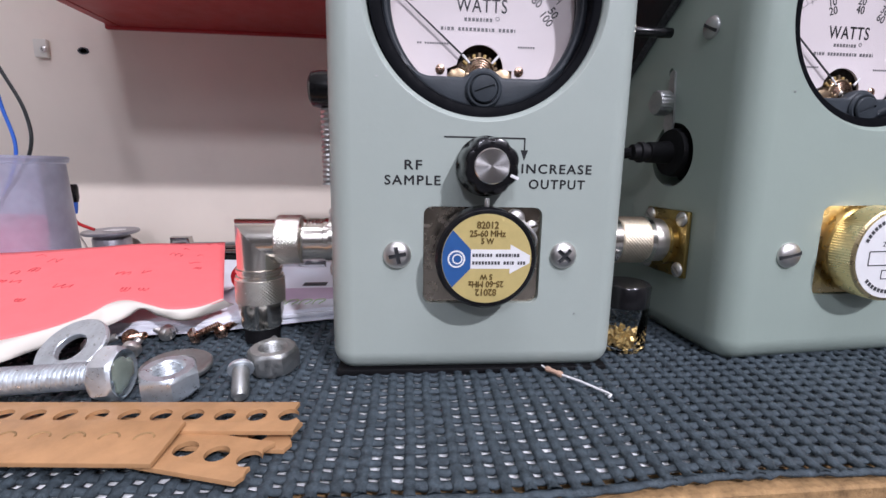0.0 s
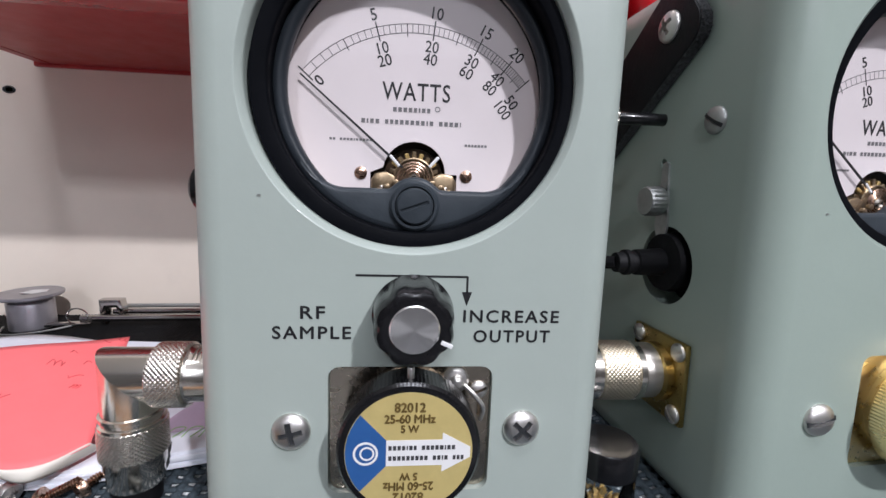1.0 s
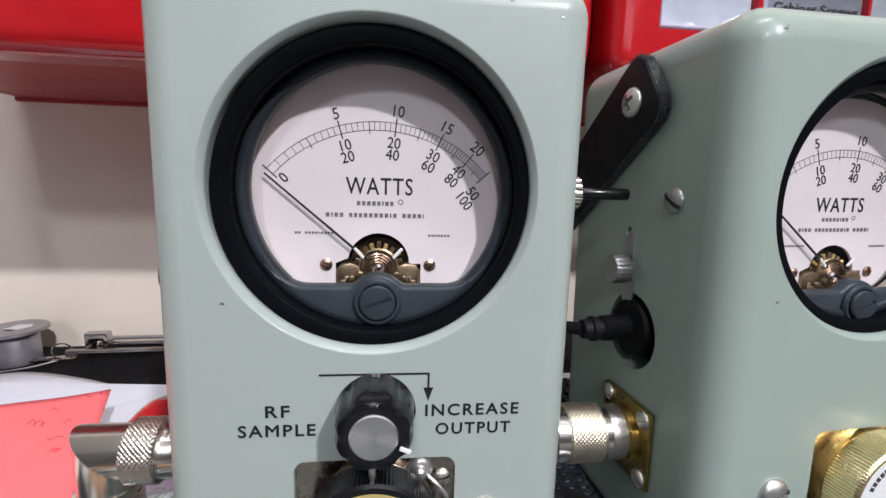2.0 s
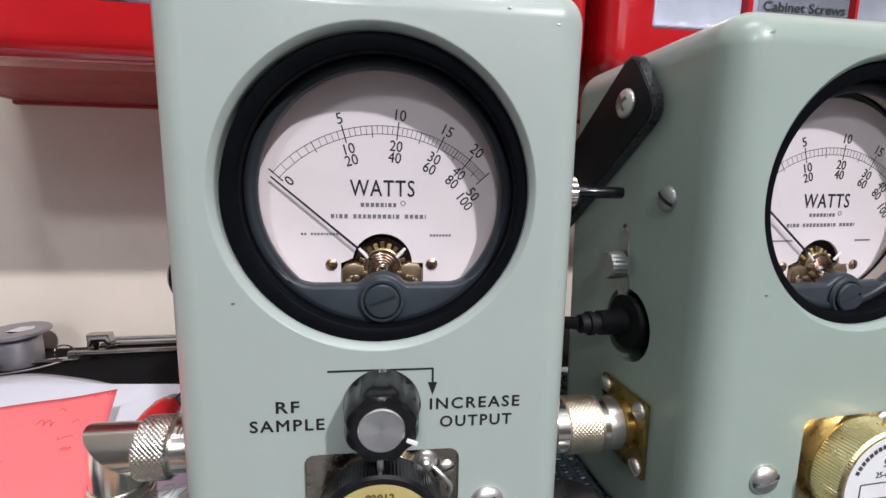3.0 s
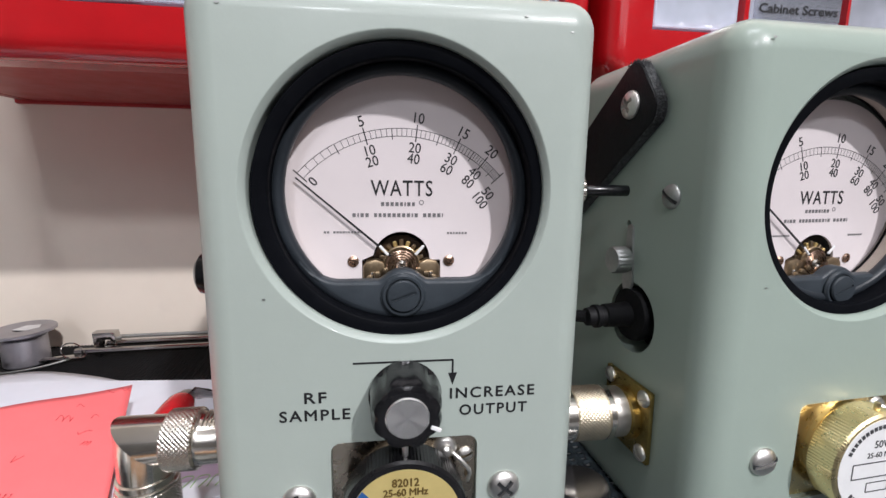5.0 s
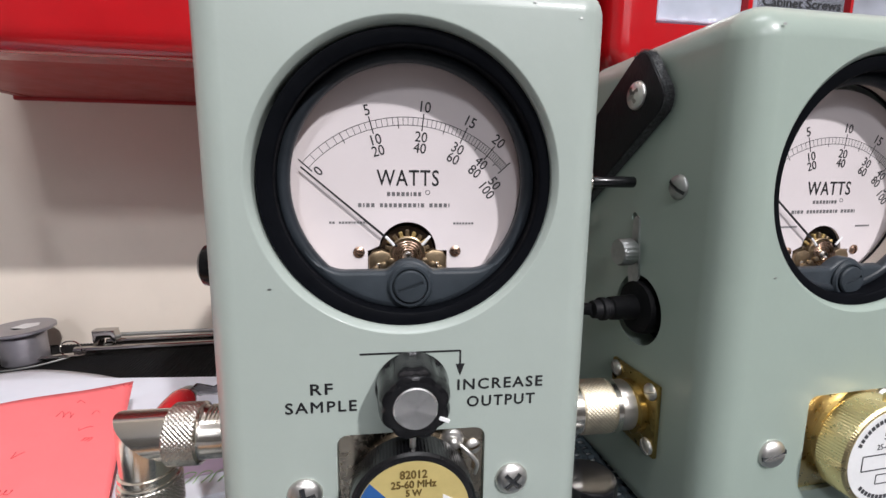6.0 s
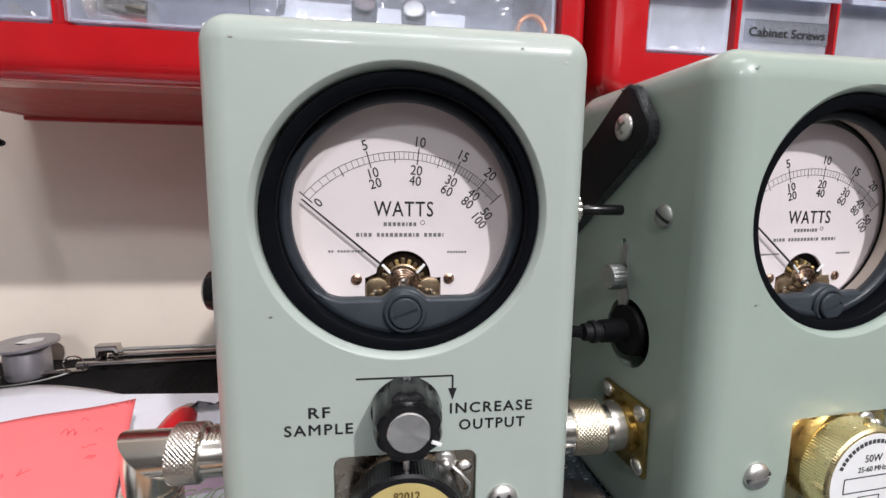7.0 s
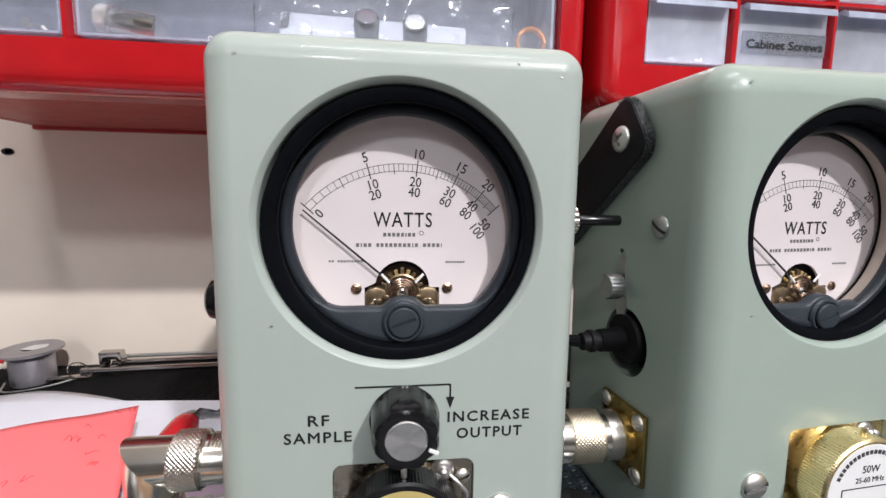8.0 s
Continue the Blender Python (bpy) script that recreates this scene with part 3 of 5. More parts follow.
    bmesh.ops.transform(dial, matrix=pose(0, DIAL_Y + 0.0008, 0, 90), verts=dial.verts)
    dial_ob = part("dial", dial, M_DIAL, parent, "off-white dial printed with black power scales", 0)
    part("dial_backing", disc_solid(hr - 0.0042, 0.0006, 0, 48, pose(hx, 0.0240, hz) @ FRONT), M_BROWNBACK, parent, "dark brown plate behind the movement")
    # scale arcs and ticks
    y = DIAL_Y - 0.00006
    bm = bmesh.new()

    def mark(x0, z0, x1, z1, w):
        d = Vector((x1 - x0, z1 - z0)).normalized()
        n = Vector((-d.y, d.x)) * w / 2
        vs = [bm.verts.new((px, y, pz)) for px, pz in ((x0 + n.x, z0 + n.y), (x1 + n.x, z1 + n.y), (x1 - n.x, z1 - n.y), (x0 - n.x, z0 - n.y))]
        bm.faces.new(vs)

    def polar(a, rr):
        return PIVOT[0] + rr * math.sin(radians(a)), PIVOT[1] + rr * math.cos(radians(a))

    RO, RI = 0.0378, 0.0357
    for rr in (RO, RI):
        n = 60
        for i in range(n):
            mark(*polar(-48 + 96 * i / n, rr), *polar(-48 + 96 * (i + 1) / n, rr), 0.00016)
    v = 0.0
    while v <= 25.001:
        big, mid = abs(v / 5 - round(v / 5)) < 0.01, abs(v / 2.5 - round(v / 2.5)) < 0.01
        mark(*polar(scale_angle(v), RO + (0.0013 if big else 0)), *polar(scale_angle(v), RI - (0.0013 if big else 0.0009 if mid else 0)), 0.00032 if big else 0.00022 if mid else 0.00014)
        v += 0.5
    part("scale", bm, M_INK, dial_ob, smooth=0)
    for words, v, rr, size in (("5", 5, 0.0407, 0.0036), ("10", 10, 0.0407, 0.0036), ("15", 15, 0.0407, 0.0036), ("20", 20, 0.0407, 0.0036),
                               ("10", 5, 0.0327, 0.0035), ("20", 10, 0.0327, 0.0035), ("30", 15, 0.0327, 0.0035), ("40", 20, 0.0330, 0.0035), ("50", 25, 0.0318, 0.0035),
                               ("20", 5, 0.0297, 0.0035), ("40", 10, 0.0297, 0.0035), ("60", 15, 0.0297, 0.0035), ("80", 20, 0.0300, 0.0035), ("100", 25, 0.0288, 0.0035),
                               ("0", 0, 0.0332, 0.0034)):
        a = scale_angle(v) + (2.5 if v == 25 else 0) + (2.0 if words == "0" else 0)
        x, z = polar(a, rr)
        lettering(words, size * 1.12, x, z, y, M_INK, dial_ob, turn=-a, thick=0.00003, wide=0.9, name="numeral")
    lettering("WATTS", 0.0062, PIVOT[0] + 0.0002, 0.1236, y, M_INK, dial_ob, span=0.0172, space=1.12, thick=0.00005)
    print_row(PIVOT[0] - 0.0057, 0.1194, y, 0.0011, [0.0009] * 4 + [0.0008, 0.0004, 0.0009, 0.0008], 0.00042, M_PRINT, dial_ob)
    part("print_ring", lathe([(0.0005, 0), (0.0007, 0), (0.0007, 0.00005), (0.0005, 0.00005)], 14, m=pose(PIVOT[0] + 0.0056, y, 0.1199) @ FRONT), M_PRINT, dial_ob, smooth=0)
    print_row(PIVOT[0] - 0.0136, 0.1163, y, 0.0011, [0.0009, 0.0004, 0.0009, 0.0009, 0, 0.0008, 0.0008, 0.0008, 0.0009, 0.0009, 0.0009, 0.0009, 0.0009, 0.0004, 0.0009, 0, 0.0009, 0.0009, 0.0009, 0.0009, 0.0003], 0.00045, M_PRINT, dial_ob)
    print_row(PIVOT[0] - 0.0215, 0.1115, y, 0.0006, [0.0006, 0.0006, 0] + [0.0006] * 4 + [0.0003] + [0.0006] * 5, 0.00026, M_PRINT, dial_ob)
    print_row(PIVOT[0] + 0.0130, 0.1112, y, 0.0006, [0.0006, 0.0006, 0.0005, 0.0006, 0.0006, 0.0006, 0.0006], 0.00028, M_PRINT, dial_ob)
    for sx in (-0.0136, 0.0136):
        screw_head("dial_screw", 0.0016, pose(PIVOT[0] + sx, DIAL_Y, 0.1032) @ FRONT, M_COPPER, parent, turn=random.uniform(0, 180), label="small copper-toned screw")
    # movement: frame, coil, arms and needle
    px, pz = PIVOT
    for side in (-1, 1):
        wing = slab([(0.0040, -0.0070), (0.0108, -0.0070), (0.0110, -0.0006), (0.0100, 0.0010), (0.0072, 0.0016), (0.0050, 0.0006), (0.0042, -0.0014)], 0.0022, 0.0007)
        bmesh.ops.transform(wing, matrix=pose(px, 0.0178, pz, 90) @ Matrix.Diagonal((side, 1, 1, 1)), verts=wing.verts)
        part("movement_frame", wing, M_MOVEMENT, parent, "brassy wing of the movement frame")
        part("clip_post", disc_solid(0.0007, 0.0030, 0.0002, 12, pose(px + side * 0.0082, 0.0158, pz - 0.0050)), M_NICKEL, parent, "thin bright post")
    part("magnet_yoke", lathe([(0.0052, 0), (0.0078, 0), (0.0080, 0.0004), (0.0078, 0.0012), (0.0054, 0.0012), (0.0052, 0)], 40, m=pose(px, 0.0222, pz) @ FRONT), M_BROWNBACK, parent, "dark round yoke")
    for k in range(9):
        tag = block(0.0011, 0.0012, 0.0021 + 0.0007 * (k % 3 == 1), 0.0002, 1, m=pose(px, 0.0180, pz) @ pose(0, 0, 0, 0, -72 + 18 * k, 0) @ pose(0, 0, 0.0056))
        part("coil_tag", tag, M_FLAKES if k % 2 else M_MOVEMENT, parent, "small brassy solder tag")
    spiral = [(px + (0.0016 + 0.0030 * q / 60) * math.cos(q * 0.42), 0.0158 - 0.00001 * q, pz + (0.0016 + 0.0030 * q / 60) * math.sin(q * 0.42)) for q in range(61)]
    part("hair_spring", tube(spiral, 0.00022, 5), M_COPPER, parent, "coppery coil spring")
    part("spring_cup", lathe([(0.0052, 0), (0.0053, 0.0012), (0.0049, 0.0014), (0.0047, 0.0004), (0, 0.0004)], 36, m=pose(px, 0.0176, pz) @ FRONT), M_MOVEMENT, parent, "round brass spring cup")
    part("jewel", lathe([(0.0017, 0), (0.0016, 0.0012), (0.0010, 0.0018), (0.0005, 0.0016), (0, 0.0012)], 18, m=pose(px, 0.0166, pz - 0.0004) @ FRONT), M_NICKEL, parent)
    for s in (-1, 1):
        part("white_arm", block(0.0008, 0.0006, 0.0036, 0.0002, 1, m=pose(px + s * 0.0050, 0.0150, pz + 0.0042, 0, s * 42, 0)), M_WHITEPL, parent, "short white arm of the movement")
        for k in range(3):
            part("solder_tag", disc_solid(0.0009, 0.0012, 0.0003, 10, pose(px + s * (0.0046 + 0.0022 * k), 0.0148, 0.1010 - 0.0011 * k) @ FRONT), M_MOVEMENT, parent)
    na = scale_angle(needle_at) - 1.5
    nb = bmesh.new()
    L0, L1 = 0.004, 0.0372
    w0, w1 = 0.00034, 0.00020
    s_, c_ = math.sin(radians(na)), math.cos(radians(na))
    for yy in (0.0152, 0.0149):
        for (l, w) in ((L0, w0), (L1, w1)):
            for sg in (-1, 1):
                nb.verts.new((px + l * s_ + sg * w * c_, yy, pz + l * c_ - sg * w * s_))
    nb.verts.ensure_lookup_table()
    V = nb.verts
    for q in ((0, 1, 3, 2), (4, 6, 7, 5), (0, 4, 5, 1), (2, 3, 7, 6), (0, 2, 6, 4), (1, 5, 7, 3)):
        nb.faces.new([V[i] for i in q])
    part("needle", nb, M_INK, parent, "thin black pointer resting at zero", 0)
    pane = bmesh.new()
    bmesh.ops.create_circle(pane, cap_ends=True, segments=64, radius=hr - 0.0061, matrix=pose(hx, 0.0104, hz) @ FRONT)
    glass = part("glass", pane, M_GLASS, parent, "clear flat meter glass", 0)
    glass.visible_shadow = False


def socket_plate(parent, material, latch, shift):
    x, z = 0.0003 + shift, 0.0417 + 0.4 * shift
    plate = block(0.0388, 0.0012, 0.0320, centre=(x, 0.0022, z))
    bmesh.ops.bevel(plate, geom=[e for e in plate.edges if abs(e.verts[0].co.y - e.verts[1].co.y) > 0.001], offset=0.0026, segments=4, profile=0.5, affect="EDGES")
    p = part("socket_plate", plate, material, parent, "stained metal socket plate")
    part("socket_ring", lathe([(0.0133, 0), (0.0146, 0), (0.0146, 0.0016), (0.0140, 0.0020), (0.0133, 0.0016)], 40, m=pose(x, 0.0017, z + 0.0006) @ FRONT), material, p)
    screw_head("plate_screw", 0.0022, pose(x + 0.0166, 0.0016, z + 0.0096) @ FRONT, M_STEEL, p, turn=20)
    part("latch_post", lathe([(0.0032, 0), (0.0032, 0.0008), (0.0026, 0.0016), (0.0017, 0.0018), (0.0015, 0.0030), (0.0009, 0.0036), (0, 0.0037)], 24, m=pose(x + 0.0108, 0.0016, z + 0.0124) @ FRONT), latch, p, "bright catch post")
    part("catch_spring", tube(smooth_path([(x + 0.0126, -0.0006, z + 0.0118), (x + 0.0156, -0.0014, z + 0.0090), (x + 0.0174, -0.0010, z + 0.0060), (x + 0.0172, 0.0006, z + 0.0022)], 5), 0.0006), latch, p)


def n_socket(parent, side, y, z, flange_mat, nut=True):
    """A square-flanged coaxial socket on one side of the case."""
    s = -1 if side == "left" else 1
    t = SIDE_L if s < 0 else SIDE_R
    x = s * W / 2 - 0.0005
    base = pose(x, y, z) @ t
    fl = part("connector_flange", block(0.0268, 0.0268, 0.0018, 0.0005, 2, centre=(0, 0, 0.0011), m=base), flange_mat, parent, "square brass connector flange")
    part("connector_barrel", lathe([(0.0098, 0.002), (0.0098, 0.0045), (0.0079, 0.0052), *[((0.0079, 0.0074)[k % 2], 0.0058 + 0.0006 * k) for k in range(14)], (0.0070, 0.0150), (0, 0.0150)], 36, m=base), flange_mat, fl)
    for dx in (-0.0102, 0.0102):
        for dy in (-0.0102, 0.0102):
            screw_head("flange_screw", 0.0030, base @ pose(dx, dy, 0.0022), M_STEEL, fl, turn=random.uniform(0, 180))
    return fl


def strap(parent):
    """A leather carrying strap, screwed to both sides and hanging behind the case."""
    for s in (-1, 1):
        x = s * (W / 2 + 0.0004) - 0.0005
        L, HW, RC, TIP = 0.085, 0.0122, 0.0062, 0.0098

        def strap_outline(grow):
            hw, rc, tip = HW + grow, RC + grow, TIP + grow
            top = [(-tip + rc - rc * math.cos(radians(a)), hw - rc + rc * math.sin(radians(a))) for a in range(90, -1, -15)]
            return [(L, hw)] + top + [(x_, -y_) for x_, y_ in top[::-1]] + [(L, -hw)]
        outline = strap_outline(0)
        m = Matrix.Translation((x, 0.0390, 0.1530)) @ pose(0, 0, 0, -35, 0, 0) @ Matrix(((0, 0, s, 0), (1, 0, 0, 0), (0, 1, 0, 0), (0, 0, 0, 1)))
        st = part("strap", slab(outline, 0.0042, 0.0004, m), M_LEATHER, parent, "thick black leather strap end")
        edge = strap_outline(0.0004)
        part("cut_edge", slab(edge, 0.0034, 0.0003, m @ pose(0, 0, 0.0003)), M_SUEDE, st, "grey fuzzy cut leather edge")
        rim = strap_outline(0.0004)[1:-1]
        rim = [(u0 + (u1 - u0) * q / 5, v0 + (v1 - v0) * q / 5) for (u0, v0), (u1, v1) in zip(rim, rim[1:]) for q in range(5)]
        rb = bmesh.new()
        rng = random.Random(4)
        for (u, v), (u2, v2) in zip(rim, rim[1:]):
            for k in range(9):
                p0 = m @ Vector((u + (u2 - u) * k / 5, v + (v2 - v) * k / 5, rng.uniform(0.0004, 0.0040)))
                o = (m.to_3x3() @ Vector((u * 50, v * 50, rng.uniform(-0.2, 0.2)))).normalized()
                q = p0 + o * rng.uniform(0.0004, 0.0013)
                e = Vector((0.00016, 0.00012, 0.0002))
                rb.faces.new([rb.verts.new(c) for c in (p0 - e, p0 + e, q)])
        part("frayed_edge", rb, M_SUEDE, st, "frayed fuzzy cut edge", 0)
        screw_head("strap_screw", 0.0048, pose(x + s * 0.0041, 0.0395, 0.1525) @ (SIDE_L if s < 0 else SIDE_R), M_STEEL, st, "cross", 30, "large domed steel screw")


def fluted_knob(parent):
    cx, cz = 0.0002, 0.0709

    def flutes(a, r, h):
        return r - 0.0006 * (0.5 + 0.5 * math.cos(8 * a)) ** 2 if 0.0012 < h < 0.0120 and r > 0.0068 else r
    k = part("knob", lathe([(0, 0.0003), (0.0093, 0.0003), (0.0095, 0.0010), (0.0094, 0.0016), (0.0092, 0.0050), (0.0090, 0.0080), (0.0087, 0.0104), (0.0081, 0.0117), (0.0070, 0.0121), (0.0062, 0.0121), (0, 0.0121)], 96,
                          m=pose(cx, 0, cz) @ FRONT, wave=flutes), M_BLACKPL, parent, "fluted black control knob", 30)
    part("knob_cap", lathe([(0.0053, 0.0115), (0.0053, 0.0123), (0.0050, 0.0126), (0, 0.0126)], 48, m=pose(cx, 0, cz) @ FRONT), M_ALU, k, "spun bare aluminium knob cap")
    part("knob_pointer", block(0.0026, 0.0006, 0.0009, 0.0001, 1, m=pose(cx + 0.0068, -0.0122, cz - 0.0031, 0, 24, 0)), M_WHITEPL, k, "white pointer line")


def wattmeter(at, label, sample_port, side_hole, cross, plate_mat, latch_mat, edge, shift=0.0, view_shift=None):
    ob = thing("wattmeter", at, label, "wattmeter", "wattmeters on the mat")
    meter_case(ob, side_hole, edge, shift, M_CASE if sample_port else M_CASE_DARKER)
    before = set(ob.children)
    meter_movement(ob, 0.0)
    if view_shift is not None:  # moves the movement to fit the camera's view
        for c in set(ob.children) - before:
            if not c.name.startswith(("bezel", "glass")):
                c.matrix_basis = view_shift @ c.matrix_basis
    socket_plate(ob, plate_mat, latch_mat, shift)
    for sx in (-0.0277, 0.0277):
        screw_head("face_screw", 0.0046, pose(sx, 0, 0.0420) @ FRONT, M_STEEL, ob, "cross" if cross else "slot", 12 if sx < 0 else 35 if not cross else 48, "domed steel screw")
    for s in ("left", "right"):
        n_socket(ob, s, 0.0348, 0.0420, M_NICKEL if sample_port else M_OLDBRASS)
    for s in (-1, 1):
        screw_head("side_screw", 0.0040, pose(s * W / 2 - 0.0005, 0.0215, 0.1222) @ (SIDE_L if s < 0 else SIDE_R), M_DULL, ob, "slot", 60)
    if sample_port:
        fluted_knob(ob)
        for words, x, z, span in (("RF", -0.0228, 0.0708, 0.0056), ("SAMPLE", -0.0229, 0.0660, 0.0178), ("INCREASE", 0.0236, 0.0702, 0.0233), ("OUTPUT", 0.0240, 0.0653, 0.0187)):
            lettering(words, 0.0042, x, z, -0.00008, M_INK, ob, span=span, space=1.2, thick=0.00008)
        for w, h, x, z in ((0.0258, 0.0005, -0.0002, 0.0798), (0.0005, 0.0046, 0.0127, 0.0776)):
            part("arrow_line", block(w, 0.00008, h, centre=(x, -0.00004, z)), M_INK, ob, smooth=0)
        part("arrow_head", slab([(-0.0012, 0.0), (0.0, -0.0034), (0.0012, 0.0)], 0.00008, m=pose(0.0127, 0, 0.0762, 90)), M_INK, ob, smooth=0)
    return ob


meter_a = wattmeter((0.0006, 0, 0), "sage green bench wattmeter with round meter and sample knob", True, False, True, M_PLATE, M_STEEL, 0.0078)
AT_B = pose(0.1388, 0.0030, 0.0005, 0, -0.9, 3.6)
HOLE = (0.0004, 0.1230, 0.0365)
meter_b = wattmeter(AT_B, "sage green bench wattmeter with brass socket plate and leather strap", False, True, False, M_BRASS, M_STEEL, 0.0100, 0.0034, pose(0.0026, 0.0008, -0.0024))
strap(meter_b)


# ---------------- plug-in elements ----------------
def element(at, label, gold):
    ob = thing("plug_in_element", at, label, "measuring element", "plug-in elements")
    y = -0.0110 if gold else -0.0100
    R = 0.0158 if gold else 0.0163
    part("element_body", disc_solid(0.0128, -y + 0.0006, 0.0004, 40, pose(0, 0.0016, 0) @ FRONT), M_OLDBRASS if not gold else M_BLACKPL, ob)
    prof = [(0.0120, -y - 0.0088), (R - 0.0004, -y - 0.0088), (R, -y - 0.0083), (R, -y - 0.0008), (R - 0.0006, -y - 0.0001), (R - 0.0010, -y), (0, -y)]
    cap = part("element_cap", lathe(prof, 440, m=FRONT, wave=lambda a, r, h: r + ((0.00005 if gold else 0.00011) * math.cos(110 * a) if r > R - 0.0003 else 0)), M_BLACKPL if gold else M_BRASS, ob,
               "black knurled cap rim" if gold else "knurled brass cap rim", 30)
    part("index_pin", disc_solid(0.0008, 0.0030, 0.0003, 10, pose(0, y + 0.003, R - 0.0004)), M_STEEL if gold else M_BRASS, cap)
    f = y - 0.00012
    face = part("label_face", disc_solid(R - (0.0019 if gold else 0.0012), 0.0002, 0, 72, pose(0, y + 0.00008, 0) @ FRONT), M_GOLDLBL if gold else M_WHITELBL, ob, "gold foil label" if gold else "white printed label")
    rr = R - (0.0020 if gold else 0.0013)
    if gold:
        part("blue_wedge", slab([(rr * math.cos(radians(a)), rr * math.sin(radians(a))) for a in range(140, 221, 8)] + [(-0.0050, -0.0030), (-0.0050, 0.0030)], 0.00006, m=pose(0, y - 0.00012, 0, 90)), M_BLUELBL, face, smooth=0)
        part("white_arrow", slab([(-0.0050, -0.0030), (0.0072, -0.0030), (0.0072, -0.0046), (0.0134, -0.0012), (0.0134, 0.0012), (0.0072, 0.0046), (0.0072, 0.0030), (-0.0050, 0.0030)], 0.00006, m=pose(0, y - 0.00014, 0, 90)), M_WHITELBL, face, smooth=0)
        part("mark_ring", lathe([(0.0022, 0), (0.0027, 0), (0.0027, 0.00006), (0.0022, 0.00006)], 32, m=pose(-0.0094, y - 0.0002, 0) @ FRONT), M_WHITELBL, face, smooth=0)
        part("mark_ring", lathe([(0.0012, 0), (0.0016, 0), (0.0016, 0.00006), (0.0012, 0.00006)], 24, m=pose(-0.0091, y - 0.0002, 0) @ FRONT), M_WHITELBL, face, smooth=0)
        yy = y - 0.00024
        print_row(-0.0045, 0.0012, yy, 0.0010, [0.0007] * 4 + [0.0003, 0.0007, 0.0006, 0] + [0.0007] * 4 + [0.0008, 0.0003, 0.0007, 0.0007], 0.00028, M_INKSOFT, face)
        print_row(-0.0045, -0.0012, yy, 0.0010, [0.0007] * 9 + [0, 0.0007, 0.0007, 0.0003, 0.0007, 0] + [0.0006] * 3, 0.00028, M_INKSOFT, face)
        for words, size, z in (("82012", 0.0030, 0.0104), ("25-60 MHz", 0.0027, 0.0078), ("5 W", 0.0024, 0.0055)):
            lettering(words, size, 0, z, yy, M_GOLDINK, face, wide=0.9, thick=0.0001)
            lettering(words, size, 0, -z, yy, M_GOLDINK, face, turn=180, wide=0.9, thick=0.0001)
    else:
        yy = y - 0.0002
        lettering("50W", 0.0034, 0, 0.0072, yy, M_INK, face, wide=0.95)
        lettering("25-60 MHz", 0.0025, 0, 0.0038, yy, M_INK, face, wide=0.95)
        for w, h, x, z in ((0.0200, 0.00035, 0, 0.0014), (0.0200, 0.00035, 0, -0.0034), (0.00035, 0.0048, -0.0100, -0.0010), (0.0080, 0.0003, 0, -0.0052), (0.0080, 0.0003, 0, -0.0082), (0.0003, 0.003, -0.004, -0.0067), (0.0003, 0.003, 0.004, -0.0067)):
            part("label_line", block(w, 0.00006, h, centre=(x, yy, z)), M_INK, face, smooth=0)
        part("label_arrow", slab([(0.0086, -0.0046), (0.0126, -0.0010), (0.0086, 0.0026)], 0.00006, m=pose(0, yy + 0.00003, 0, 90)), M_INK, face, smooth=0)
        for a in range(-66, 67, 7):
            for s in (1, -1):
                if s > 0 or abs(a) <= 50:
                    bar(0.0011, 0.0013, s * 0.0128 * math.sin(radians(a)), s * 0.0128 * math.cos(radians(a)), yy, M_INKSOFT, face, turn=-a)
    return ob


element((0.0004, 0, 0.0429), "round measuring element with gold and blue label", True)
element(AT_B @ pose(0.0030, 0, 0.0432), "round measuring element with white label in brass cap", False)


# ---------------- drawer cabinets on the wall ----------------
def bits(count, box_lo, box_hi, sizes, material, name, label, seed, category="hardware"):
    """A heap of small hexagonal and round hardware, too many to count."""
    rng = random.Random(seed)
    bm = bmesh.new()
    for _ in range(count):
        p = Vector([rng.uniform(a, b) for a, b in zip(box_lo, box_hi)])
        r = rng.uniform(*sizes)
        m = Matrix.Translation(p) @ Euler((rng.uniform(0, 6), rng.uniform(0, 6), rng.uniform(0, 6))).to_matrix().to_4x4()
        if rng.random() < 0.5:
            lathe([(0, 0), (r * 1.5, 0), (r * 1.4, r * 0.7), (r * 0.6, r * 0.9), (r * 0.6, r * 4), (0, r * 4)], 8, bm, m)
        else:
            lathe([(0.7 * r, 0), (1.7 * r, 0), (1.7 * r, r), (0.7 * r, r), (0.7 * r, 0)], 6, bm, m)
    return tagged(part(name, bm, material, None, label, 30), category=category, kind="stuff")


